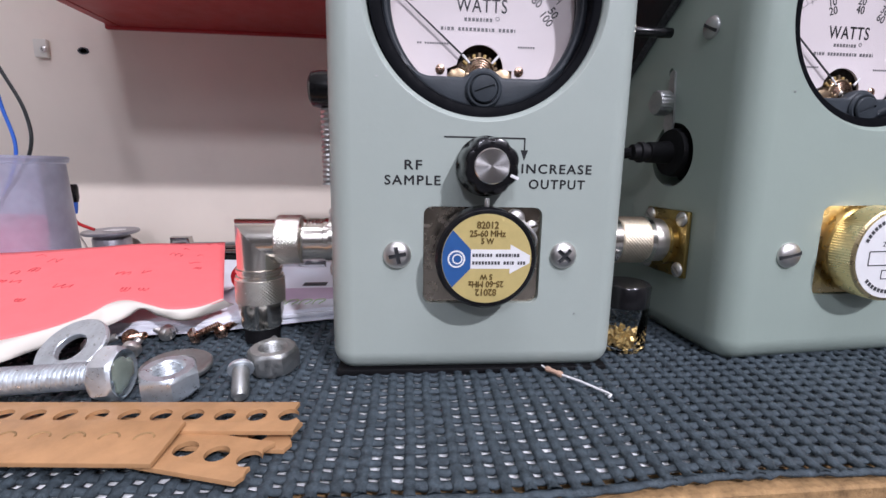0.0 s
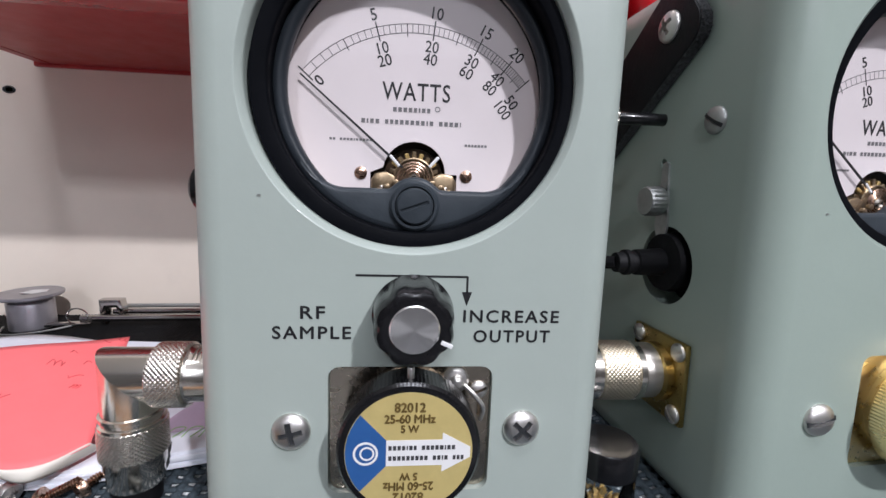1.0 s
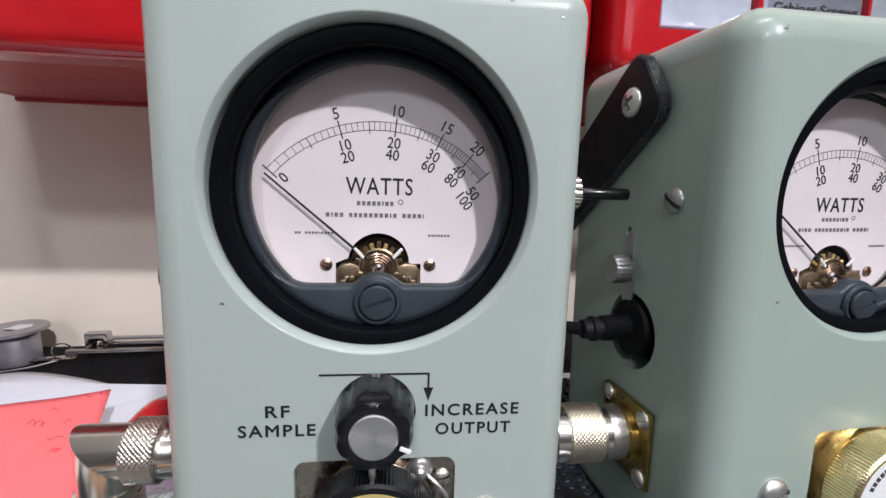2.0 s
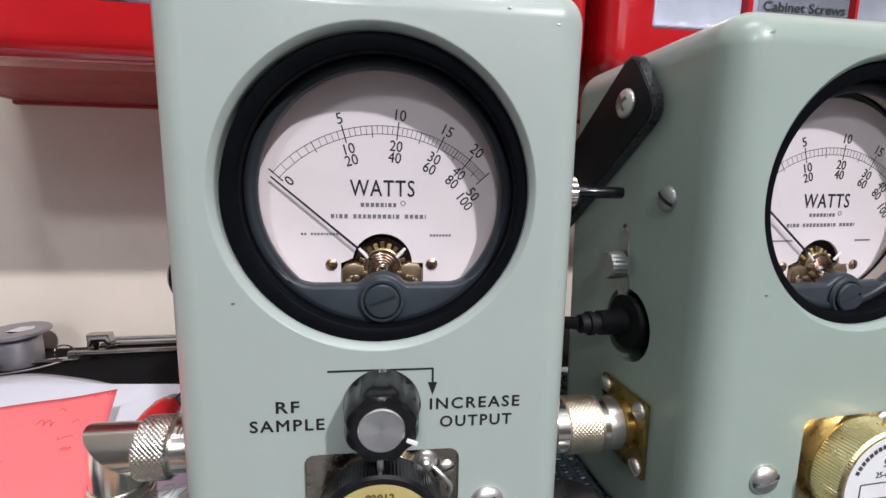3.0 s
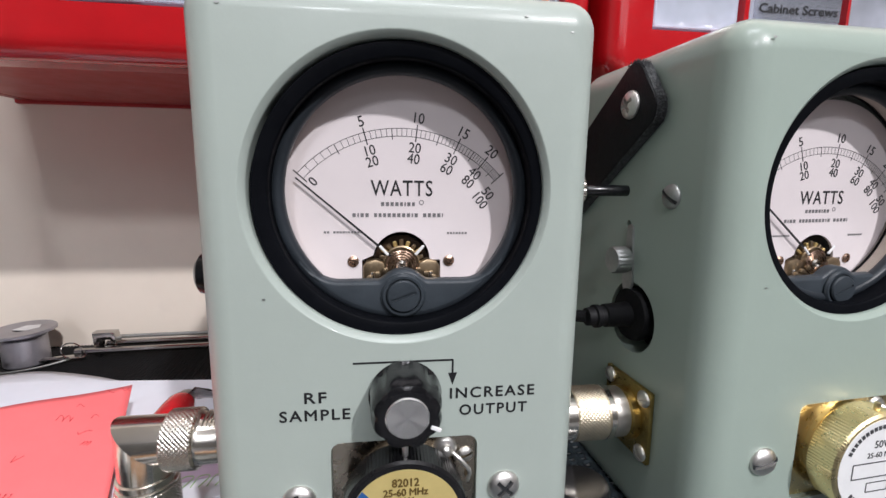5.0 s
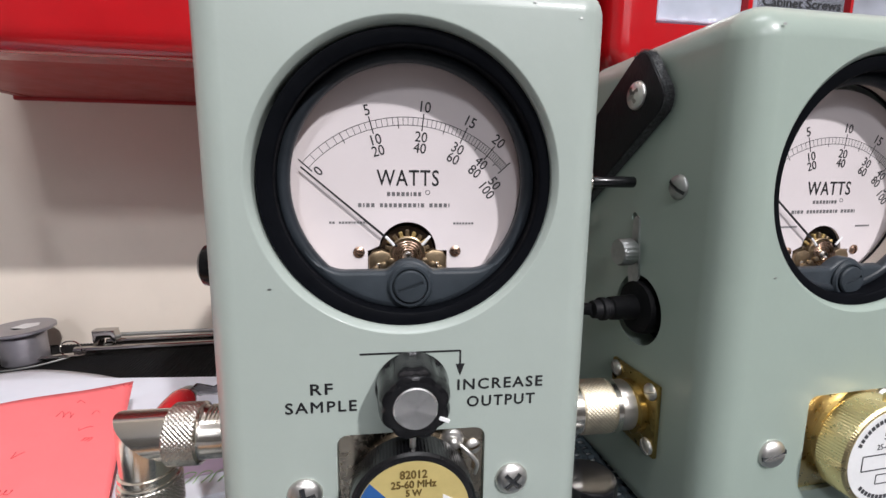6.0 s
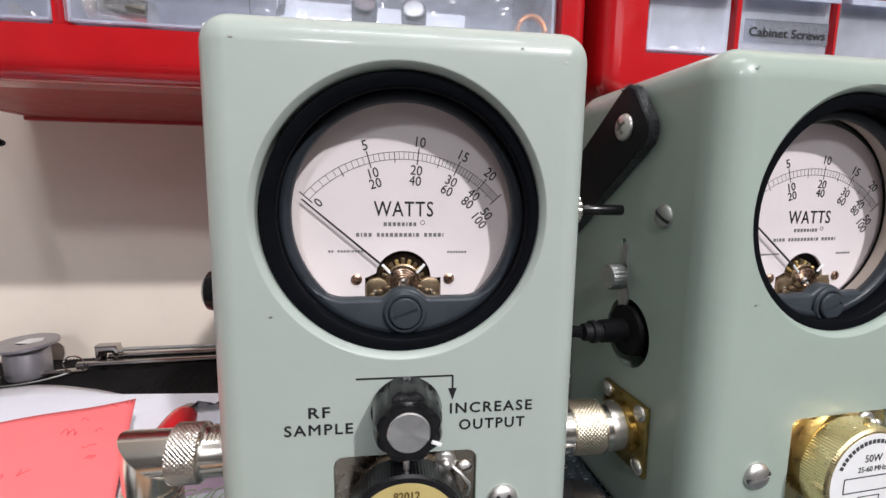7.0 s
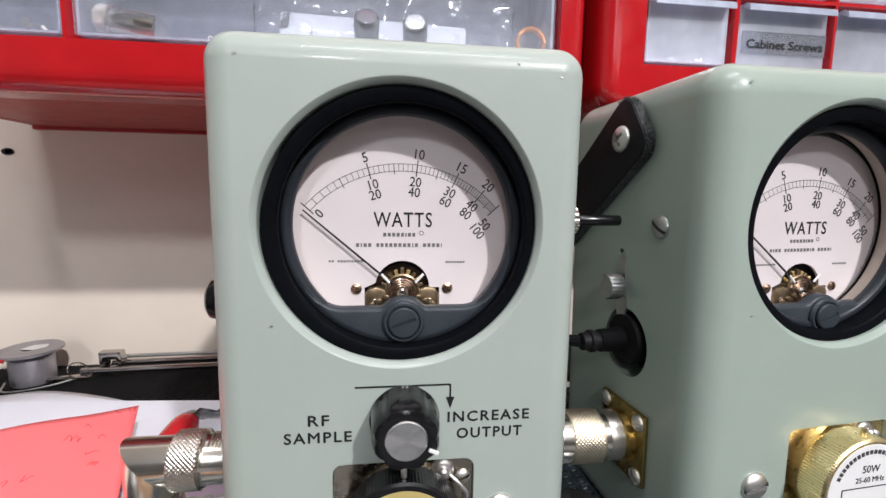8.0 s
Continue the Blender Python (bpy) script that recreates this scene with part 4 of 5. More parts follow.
def cabinet(x0, x1, label, columns, z_rows):
    """A red cabinet: shell, front frame with openings, and clear drawers in it."""
    y0, y1, zb, zt = 0.1015, 0.2610, 0.1750, 0.3180
    ob = thing("drawer_cabinet", ((x0 + x1) / 2, y1, zb), label, "drawer cabinet", "drawer cabinets over the bench")
    inv = ob.matrix_basis.inverted()
    shell = block(x1 - x0 - 0.006, y1 - 0.1235, zt - zb - 0.001, 0.0025, 2, centre=((x0 + x1) / 2, (y1 + 0.1235) / 2, (zb + zt) / 2 + 0.001))
    cuts = []
    for a, b in columns:
        for c, d in z_rows:
            cuts.append(block(b - a + 0.002, 0.13, d - c + 0.001, centre=((a + b) / 2, 0.1235 + 0.060, (c + d) / 2)))
    cuts.append(block(0.0016, 0.30, 0.004, centre=(x0 + 0.0130, y1 - 0.02, zb)))
    cuts.append(block(x1 - x0 - 0.0275, 0.0022, 0.004, centre=((x0 + x1) / 2, 0.1262, zb)))
    shell = carve(shell, cuts)
    bmesh.ops.transform(shell, matrix=inv, verts=shell.verts)
    part("shell", shell, M_REDUNDER, ob, "dull red moulded shell", 40)
    rim = block(x1 - x0 - 0.003, 0.004, zt - zb, 0.0008, 1, centre=((x0 + x1) / 2, 0.2590, (zb + zt) / 2 - 0.0008))
    bmesh.ops.transform(rim, matrix=inv, verts=rim.verts)
    part("back_rim", rim, M_REDUNDER, ob)
    fr = block(x1 - x0, 0.0220, zt - zb + 0.0035, centre=((x0 + x1) / 2, y0 + 0.0110, (zb + zt) / 2 - 0.0005))
    bmesh.ops.bevel(fr, geom=[e for e in fr.edges if abs(e.verts[0].co.y - e.verts[1].co.y) > 0.01], offset=0.0150, segments=6, profile=0.5, affect="EDGES")
    front_edges = [e for e in fr.edges if all(v.co.y < y0 + 0.001 for v in e.verts)]
    bmesh.ops.bevel(fr, geom=front_edges, offset=0.0095, segments=6, profile=0.5, affect="EDGES")
    cuts = []
    for a, b in columns:
        for c, d in z_rows:
            q = block(b - a, 0.06, d - c, centre=((a + b) / 2, y0 + 0.01, (c + d) / 2))
            bmesh.ops.bevel(q, geom=[e for e in q.edges if abs(e.verts[0].co.y - e.verts[1].co.y) > 0.01], offset=0.002, segments=2, profile=0.5, affect="EDGES")
            cuts.append(q)
            w = block(b - a, 0.0090, d - c, centre=((a + b) / 2, y0 + 0.0025, (c + d) / 2))
            for v in w.verts:
                if v.co.y < y0:
                    v.co.x += 0.0018 * (1 if v.co.x > (a + b) / 2 else -1)
                    v.co.z += 0.0018 * (1 if v.co.z > (c + d) / 2 else -1)
            cuts.append(w)
    fr = carve(fr, cuts)
    bmesh.ops.transform(fr, matrix=inv, verts=fr.verts)
    part("front_frame", fr, M_RED, ob, "glossy red front frame with rounded rim", 40)
    for a, b in columns:
        for c, d in z_rows:
            yf = y0 + 0.0025
            dr = block(b - a - 0.0012, 0.0014, d - c - 0.0015, 0.0004, 1, centre=((a + b) / 2, yf, (c + d) / 2))
            bmesh.ops.transform(dr, matrix=inv, verts=dr.verts)
            front = part("drawer", dr, M_CLOUDY if x0 > 0 else M_CLEAR, ob, "cloudy clear drawer front" if x0 > 0 else "clear plastic drawer front")
            front.visible_shadow = False
            lip = bmesh.new()
            prof = [(0.0, 0.0), (-0.0035, 0.0002), (-0.0060, -0.0012), (-0.0066, -0.0042), (-0.0058, -0.0042), (-0.0052, -0.0018), (-0.0032, -0.0010), (0.0, -0.0014)]
            ends = []
            for xx in (a + 0.001, b - 0.001):
                ends.append([lip.verts.new((xx, yf + p, d - 0.001 + q)) for p, q in prof])
            for k in range(len(prof)):
                j = (k + 1) % len(prof)
                lip.faces.new((ends[0][k], ends[0][j], ends[1][j], ends[1][k]))
            lip.faces.new(ends[0][::-1])
            lip.faces.new(ends[1])
            bmesh.ops.transform(lip, matrix=inv, verts=lip.verts)
            part("drawer_lip", lip, M_MILK, front, "frosted pull lip", 30)
            # trays kept shallow so that their backs look brighter
            deep = 0.75 * (d - c)
            tray = block(b - a - 0.003, 0.0016, d - c - 0.010, centre=((a + b) / 2, yf + deep, (c + d) / 2 - 0.004))
            block(b - a - 0.003, deep, 0.0014, centre=((a + b) / 2, yf + deep / 2 + 0.0012, c + 0.0016), bm=tray)
            block(0.0012, deep, d - c - 0.010, centre=(a + 0.0016, yf + deep / 2 + 0.0012, (c + d) / 2 - 0.004), bm=tray)
            block(0.0012, deep, d - c - 0.010, centre=(b - 0.0016, yf + deep / 2 + 0.0012, (c + d) / 2 - 0.004), bm=tray)
            bmesh.ops.transform(tray, matrix=inv, verts=tray.verts)
            part("drawer_tray", tray, M_MILK, front, "milky drawer tray", 0)
    return ob, inv


left_cab, _ = cabinet(-0.2655, 0.0935, "red wall cabinet with wide clear drawers", [(-0.2415, -0.1417), (-0.1375, 0.0775)], [(0.1962, 0.2500), (0.2550, 0.2960)])
right_cab, inv_r = cabinet(0.1005, 0.4150, "red wall cabinet with small clear drawers", [(0.1240, 0.1685), (0.1737, 0.2250), (0.2293, 0.2806), (0.2849, 0.3360), (0.3400, 0.3910)], [(0.1987, 0.2300), (0.2345, 0.2640), (0.2685, 0.2985)])
tape = tagged(part("label_tape", block(0.0480, 0.0004, 0.0108, centre=(0.2000, 0.1030, 0.2113)), M_TAPE, right_cab, "clear label strip"), "")
tape.matrix_basis = inv_r
words = lettering("Cabinet Screws", 0.0060, 0.2004, 0.2104, 0.1027, M_INK, tape, thick=0.00014, span=0.0439)

bits(26, (0.127, 0.1070, 0.2022), (0.166, 0.124, 0.2050), (0.0009, 0.0016), M_STEEL, "small_nuts", "small bright nuts and screws heaped in a drawer", 2)
bits(20, (0.177, 0.1090, 0.2022), (0.222, 0.128, 0.2045), (0.0009, 0.0015), M_STEEL, "cabinet_screws", "small cabinet screws heaped in a drawer", 3)
bits(24, (0.232, 0.1070, 0.2022), (0.278, 0.124, 0.2055), (0.0010, 0.0018), M_STEEL, "small_bolts", "small bright bolts heaped in a drawer", 4)
bits(18, (-0.236, 0.1070, 0.1995), (-0.145, 0.124, 0.2035), (0.0010, 0.0018), M_STEEL, "small_fittings", "small bright fittings heaped in a drawer", 5)
bits(26, (-0.090, 0.1110, 0.1995), (0.055, 0.128, 0.2050), (0.0008, 0.0018), M_STEEL, "loose_components", "loose wires and metal parts in a drawer", 6)


def diamond(n, depth, k):
    """Crossed V grooves that leave small pyramids."""
    def w(a, r, h):
        return r + depth * (2 * min(abs(math.sin((n * a + k * h) / 2)), abs(math.sin((n * a - k * h) / 2))) - 1)
    return w


def knurled(r, h0, h1, m, n=44, depth=0.00012, rings=54, seg=320):
    prof = [(r - 0.0009, h0), (r - 0.0002, h0 + 0.0004)] + [(r, h0 + 0.0006 + (h1 - h0 - 0.0012) * i / rings) for i in range(rings + 1)] + [(r - 0.0002, h1 - 0.0004), (r - 0.0009, h1)]
    f = diamond(n, depth, n / r)
    return lathe(prof, seg, m=m, wave=lambda a, rr, h: f(a, rr, h) if rr >= r - 1e-9 else rr)


conn = thing("coax_connector", pose(-0.1300, 0.1115, 0.2062, 0, 98, -8), "silver coax connector lying in a clear drawer", "connector")
part("coupling_nut", knurled(0.0066, 0, 0.0062, Matrix()), M_NICKEL, conn, "knurled coupling nut")
part("barrel", lathe([(0.0052, 0.006), (0.0058, 0.0066), (0.0058, 0.020), (0.0050, 0.026), (0, 0.0262)], 28), M_NICKEL, conn)
for cx, cz, ry, rx in ((-0.0140, 0.2128, 6, 58), (0.0100, 0.2130, -8, 64)):
    c = thing("capacitor", pose(cx, 0.1180, cz - 0.0068, rx, ry, 0), "black electrolytic capacitor in a clear bag", "capacitor", "capacitors in the drawer")
    part("sleeve", lathe([(0, 0), (0.0056, 0), (0.0060, 0.0006), (0.0060, 0.0125), (0.0057, 0.0132), (0.0048, 0.0132)], 28), M_BLACKPL, c)
    part("end_face", disc_solid(0.0046, 0.0004, 0, 24, pose(0, 0, 0.0128)), M_ALU, c, "bare aluminium end")
coil = part("copper_coil", tube([(0.0664 + 0.0068 * math.cos(a / 12 * 2 * math.pi), 0.1080 + 0.0004 * a / 12, 0.2062 + 0.0068 * math.sin(a / 12 * 2 * math.pi)) for a in range(61)], 0.0011, 6), M_COIL, None, "round orange copper wire coil in a clear drawer")
tagged(coil, category="coil")


def crumpled(name, x0, x1, z0, z1, y, amp, seed, material, label, category, nx=40, nz=14, lean=0.0):
    """A standing sheet of creased film."""
    bm = bmesh.new()
    g = []
    for i in range(nx + 1):
        col = []
        for k in range(nz + 1):
            u, v = i / nx, k / nz
            x, z = x0 + (x1 - x0) * u, z0 + (z1 - z0) * v
            n1 = noise.noise(Vector((x * 60 + seed, z * 60, 0)))
            n2 = abs(noise.noise(Vector((x * 170 + seed, z * 170, 3))))
            col.append(bm.verts.new((x + 0.002 * n1, y + lean * v + amp * n1 + amp * 0.6 * n2, z + 0.0035 * v * noise.noise(Vector((u * 5 + seed, 0, 7))) + 0.004 * v * (u - 0.5))))
        g.append(col)
    for i in range(nx):
        for k in range(nz):
            bm.faces.new((g[i][k], g[i + 1][k], g[i + 1][k + 1], g[i][k + 1]))
    ob = tagged(part(name, bm, material, None, label, 60), category=category)
    ob.visible_shadow = False
    sol = ob.modifiers.new("film", "SOLIDIFY")
    sol.thickness = 0.0002
    return ob


card = part("paper_slip", block(0.094, 0.0004, 0.0215, centre=(0, 0, 0)), M_PAPER, None, "plain white paper slip in a clear drawer", 0, at=pose(-0.010, 0.1275, 0.2090, -8, 1.5, 0))
tagged(card, category="paper")
crumpled("plastic_bag", -0.0670, 0.0600, 0.1980, 0.2285, 0.1180, 0.0030, 4, M_BAG, "crumpled clear plastic bag in a drawer", "plastic bag")


# ---------------- coax hardware between and beside the meters ----------------
def coupler():
    """A straight adapter joining the two meters."""
    m = pose(0.0500, 0.0348, 0.0420) @ SIDE_R
    ob = thing("coax_coupler", m, "tarnished nickel coax adapter joining the two wattmeters", "adapter")
    part("inner_sleeve", lathe([(0, 0.001), (0.0080, 0.001), (0.0080, 0.0086), (0, 0.0086)], 36), M_NICKEL, ob)
    part("nut_collar", lathe([(0.0086, 0.0078), (0.0094, 0.0082), (0.0094, 0.0122), (0.0090, 0.0126)], 48), M_NICKEL, ob, "plain nickel collar")
    part("coupling_nut", knurled(0.0096, 0.0122, 0.0244, Matrix()), M_KNURL, ob, "worn knurled coupling nut showing brass")
    part("nut_rim", lathe([(0.0090, 0.0240), (0.0097, 0.0244), (0.0097, 0.0262), (0.0092, 0.0268), (0.0086, 0.0270)], 48), M_NICKEL, ob, "bright turned rim")
    part("barrel", lathe([(0.0086, 0.0266), (0.0090, 0.0274), (0.0090, 0.0340), (0.0087, 0.0350), (0.0078, 0.0352), (0.0078, 0.0358)], 44), M_DIMNICKEL, ob, "dull grey barrel")


def elbow():
    """A right-angle adapter: nut to the meter, mitred body, nut downwards and the cable's boot."""
    ax, ay, az, r = -0.0822, 0.0345, 0.0412, 0.0081
    ob = thing("elbow_adapter", (ax, ay, az), "nickel right-angle coax adapter on the meter's socket", "adapter")
    bm = bmesh.new()
    seg = 40
    rings = []
    for tag in range(4):
        ring = []
        for i in range(seg):
            a = 2 * math.pi * i / seg
            c, s = r * math.cos(a), r * math.sin(a)
            ring.append(bm.verts.new(((0.0085, c, s), (-s, c, s), (-s, c, s), (-s, c, -0.0118))[tag]))
        rings.append(ring)
    for a_, b_ in ((0, 1), (2, 3)):
        for i in range(seg):
            j = (i + 1) % seg
            bm.faces.new((rings[a_][i], rings[a_][j], rings[b_][j], rings[b_][i]))
    part("elbow_body", bm, M_NICKEL, ob, "smooth mitred elbow body", 30)
    part("coupling_nut", knurled(0.0097, 0.0080, 0.0180, SIDE_R), M_NICKEL, ob, "knurled coupling nut")
    part("sleeve", lathe([(0.0090, 0.0175), (0.0084, 0.0184), (0.0082, 0.0190), (0.0082, 0.0262), (0.0089, 0.0266), (0.0089, 0.0285), (0.0082, 0.0290), (0.0082, 0.0310)], 36, m=SIDE_R), M_NICKEL, ob)
    down = pose(0, 0, 0, 180)
    part("collar", lathe([(0.0079, 0.0108), (0.0088, 0.0112), (0.0088, 0.0124), (0.0083, 0.0128), (0.0083, 0.0136), (0.0090, 0.0140), (0.0090, 0.0150)], 40, m=down), M_NICKEL, ob)
    part("cable_nut", knurled(0.0093, 0.0146, 0.0250, down), M_NICKEL, ob, "knurled lower coupling nut")
    part("ferrule", lathe([(0.0086, 0.0245), (0.0084, 0.0290), (0.0078, 0.0310), (0.0078, 0.0340), (0.0073, 0.0348), (0.0070, 0.0352)], 36, m=down), M_NICKEL, ob, "plain ferrule")
    part("cable_boot", tube(smooth_path([(0, 0.001, -0.0350), (0, 0.005, -0.0352), (-0.001, 0.012, -0.0352), (-0.003, 0.017, -0.0352)], 4), 0.0050, 14), M_RUBBER, ob, "black coax cable")
    part("boot_ring", lathe([(0.0066, 0.0342), (0.0068, 0.0362), (0.0068, 0.0406), (0, 0.0406)], 28, m=down), M_RUBBER, ob)


coupler()
elbow()

port = thing("capped_port", pose(-0.0500, 0.0300, 0.0975) @ SIDE_L, "black rubber cap over the meter's side socket", "cap")
part("cap", lathe([(0.0060, 0), (0.0066, 0.0006), (0.0066, 0.0060), (0.0060, 0.0084), (0.0046, 0.0094), (0, 0.0096)], 28), M_BLACKPL, port)
part("spring_sleeve", lathe([(0.0020 if k % 2 else 0.0026, 0.0009 * k) for k in range(32)], 14, m=pose(0, 0, 0) @ pose(-0.0345, 0, 0.0034) @ pose(0, 0, 0, 0, 90, 0)), M_DULL, port, "ribbed steel spring sleeve")

post = thing("binding_post", pose(0.0460, 0.0340, 0.1232) @ SIDE_R, "knurled steel thumb nut with black rod on the meter's side", "binding post")
part("thumb_nut", lathe([(0, 0), (0.0040, 0), (0.0044, 0.0090), (0.0050, 0.0096), (0.0050, 0.0150), (0.0044, 0.0156), (0, 0.0156)], 60, wave=lambda a, r, h: r + (0.0002 * math.cos(20 * a) if r > 0.0048 else 0)), M_NICKEL, post, "knurled nickel nut")
part("rod", disc_solid(0.0019, 0.0170, 0.0003, 16, pose(0, 0, 0.0150)), M_BLACKPL, post, "black rod")

# things on the second meter's left side
thumb = thing("thumb_screw", AT_B @ pose(-0.0488, 0.0410, 0.0985) @ SIDE_L, "knurled dull steel thumb screw with a wire tag", "thumb screw")
part("screw_head", lathe([(0, 0), (0.0018, 0), (0.0018, 0.0026), (0.0046, 0.0028), (0.0048, 0.0034), (0.0048, 0.0078), (0.0044, 0.0084), (0, 0.0084)], 60, wave=lambda a, r, h: r + (0.00016 * math.cos(22 * a) if r > 0.0047 else 0)), M_DULL, thumb, "knurled round head")
part("wire_tag", slab([(0.004, -0.002), (0.012, -0.0015), (0.013, 0.0), (0.012, 0.0015), (0.004, 0.002), (-0.008, 0.0032), (-0.012, 0.002), (-0.012, -0.002), (-0.008, -0.0032)], 0.0008, m=pose(0, 0, 0.001)), M_DULL, thumb, "bent steel tag")
part("socket_back", disc_solid(0.0128, 0.0010, 0, 40, AT_B.inverted() @ AT_B @ pose(-W / 2 + 0.0105, 0.0380, 0.0775) @ SIDE_L), M_RUBBER, meter_b, "black socket behind the round opening")
plug = thing("jack_plug", AT_B @ pose(-0.0425, 0.0385, 0.0785) @ SIDE_L, "black plug and cable in the meter's round opening", "plug")
part("plug_body", lathe([(0, 0), (0.0098, 0), (0.0100, 0.0060), (0.0094, 0.0082), (0.0046, 0.0090), (0.0042, 0.0180), (0.0036, 0.0184), (0.0036, 0.0200), (0.0042, 0.0204), (0.0042, 0.0220), (0.0034, 0.0224), (0.0032, 0.0250), (0, 0.0252)], 32), M_RUBBER, plug)
part("cable", tube(smooth_path([(0, 0, 0.0245), (-0.002, 0.008, 0.0290), (-0.012, 0.030, 0.0300), (-0.040, 0.050, 0.0280), (-0.0700, 0.060, 0.0240)], 6), 0.0022, 10), M_RUBBER, plug)

vial = thing("glass_vial", TILT @ pose(0.0596, 0.0158, 0.0), "small glass vial of gold flakes with black screw cap", "vial")
part("glass", lathe([(0, 0.0004), (0.0076, 0.0004), (0.0088, 0.0016), (0.0089, 0.0026), (0.0089, 0.0180), (0.0083, 0.0188), (0.0083, 0.0176), (0.0083, 0.0030), (0.0074, 0.0016), (0, 0.0014)], 36), M_VIAL, vial, "clear glass body").visible_shadow = False
part("cap", lathe([(0.0080, 0.0180), (0.0091, 0.0182), (0.0091, 0.0256), (0.0086, 0.0264), (0.0070, 0.0265), (0, 0.0262)], 48, wave=lambda a, r, h: r + (0.00015 * math.cos(24 * a) if 0.0184 < h < 0.0258 and r > 0.0090 else 0)), M_BLACKPL, vial, "black ribbed screw cap")
fl = bmesh.new()
rng = random.Random(9)
for _ in range(260):
    a, rr, z = rng.uniform(0, 6.28), 0.0079 * math.sqrt(rng.random()), rng.uniform(0.0016, 0.0070)
    m = Matrix.Translation((rr * math.cos(a), rr * math.sin(a), z)) @ Euler((rng.uniform(0, 6), rng.uniform(0, 6), 0)).to_matrix().to_4x4()
    block(rng.uniform(0.0010, 0.0026), rng.uniform(0.0008, 0.0018), 0.0004, bm=fl, m=m)
part("flakes", fl, M_FLAKES, vial, "gold coloured flakes", 0)

# dark block added to fill the gap; it covers wall that should be shaded
gap_block = thing("dark_gap_block", TILT @ pose(0.0640, 0.1380, 0.0), "dark block filling the dim gap behind the two wattmeters", "box")
part("box_body", block(0.046, 0.034, 0.082, 0.0030, 3, centre=(0, 0, 0.0410)), M_SHADOWED, gap_block)
part("box_lid", block(0.0475, 0.0355, 0.0100, 0.0030, 3, centre=(0, 0, 0.0860)), M_RUBBER, gap_block, "black top of the block")
crumpled("clear_bag", 0.0440, 0.0800, 0.0640, 0.1050, 0.1150, 0.006, 11, M_BAG, "crumpled clear plastic bag behind the wattmeters", "plastic bag", 22, 16, 0.01)
resistor = thing("wire_resistor", TILT @ pose(0.0262, -0.0045, 0.0012, 0, 0, -52), "tiny tan resistor with bent wire lead on the mat", "resistor")
part("body", lathe([(0, -0.0032), (0.0009, -0.0030), (0.0011, -0.0020), (0.0008, -0.0010), (0.0008, 0.0012), (0.0011, 0.0022), (0.0009, 0.0032), (0, 0.0034)], 14, m=SIDE_R), M_CERAMIC, resistor)
part("lead", tube([(0.0030, 0, 0), (0.0100, 0.0002, 0.0002), (0.0190, 0.0006, -0.0002), (0.0205, 0.0004, -0.0002), (0.0206, -0.0012, -0.0004)], 0.00042, 6), M_WHITEPL, resistor, "bright bent lead")
part("short_lead", tube([(-0.0030, 0, 0), (-0.0052, 0.0004, 0.0002)], 0.00035, 6), M_WHITEPL, resistor)


# ---------------- loose hardware on the mat ----------------
def hexagon(r, h, hole, m=None, bm=None):
    """A nut or bolt head, with chamfered corners, r across corners / 2."""
    bm = bm or bmesh.new()
    made = []
    rings = []

    def ring(rr, z, n=24, six=True, lim=None):
        vs = []
        for i in range(n):
            a = 2 * math.pi * i / n
            q = rr
            if six:
                q = rr * math.cos(math.pi / 6) / math.cos((a % (math.pi / 3)) - math.pi / 6)
                if lim:
                    q = min(q, lim)
            vs.append(bm.verts.new((q * math.cos(a), q * math.sin(a), z)))
        rings.append(vs)
        made.extend(vs)
    if hole:
        ring(hole, h * 0.5, six=False)
        ring(hole, h - 0.0006, six=False)
        ring(hole + 0.0006, h, six=False)
    else:
        ring(r * 0.02, h, six=False)
    ring(r * 0.84, h, six=False)
    ring(r, h - 0.0009, lim=r * 0.955)
    ring(r, h - 0.0016)
    ring(r, 0.0014)
    ring(r, 0.0008, lim=r * 0.955)
    ring(r * 0.84, 0, six=False)
    if hole:
        ring(hole + 0.0006, 0, six=False)
        ring(hole, 0.0006, six=False)
        ring(hole, h * 0.5, six=False)
    for a, b in zip(rings, rings[1:]):
        for i in range(24):
            j = (i + 1) % 24
            bm.faces.new((a[i], a[j], b[j], b[i]))
    if m is not None:
        bmesh.ops.transform(bm, matrix=m, verts=made)
    return bm


def thread(r, h0, h1, pitch, m=None, seg=24):
    prof, h = [(0, h0), (r - 0.0007, h0)], h0 + 0.0004
    while h < h1:
        prof += [(r - 0.0005, h), (r, h + pitch * 0.4), (r, h + pitch * 0.55), (r - 0.0005, h + pitch * 0.95)]
        h += pitch
    return lathe(prof + [(r - 0.0006, h1), (0, h1)], seg, m=m)


bolt = thing("hex_bolt", TILT @ pose(-0.1157, -0.0100, 0.0086, 0, -91, 3), "zinc plated hex bolt lying on the mat", "bolt")
part("shank", thread(0.0042, 0, 0.052, 0.00125), M_ZINC, bolt, "threaded shank")
part("head", hexagon(0.0086, 0.0066, 0, pose(0, 0, -0.0066) @ pose(0, 0, 0, 0, 0, 8)), M_ZINC, bolt, "hex head")
part("thread_locker", lathe([(0, -0.0071), (0.0030, -0.0070), (0.0048, -0.0068), (0.0056, -0.0064), (0.0058, -0.0058)], 24, wave=lambda a, r, h: r * (0.92 + 0.14 * math.sin(3 * a + 500 * h) + 0.06 * math.sin(7 * a))), M_GOO, bolt, "greenish translucent residue on the head")
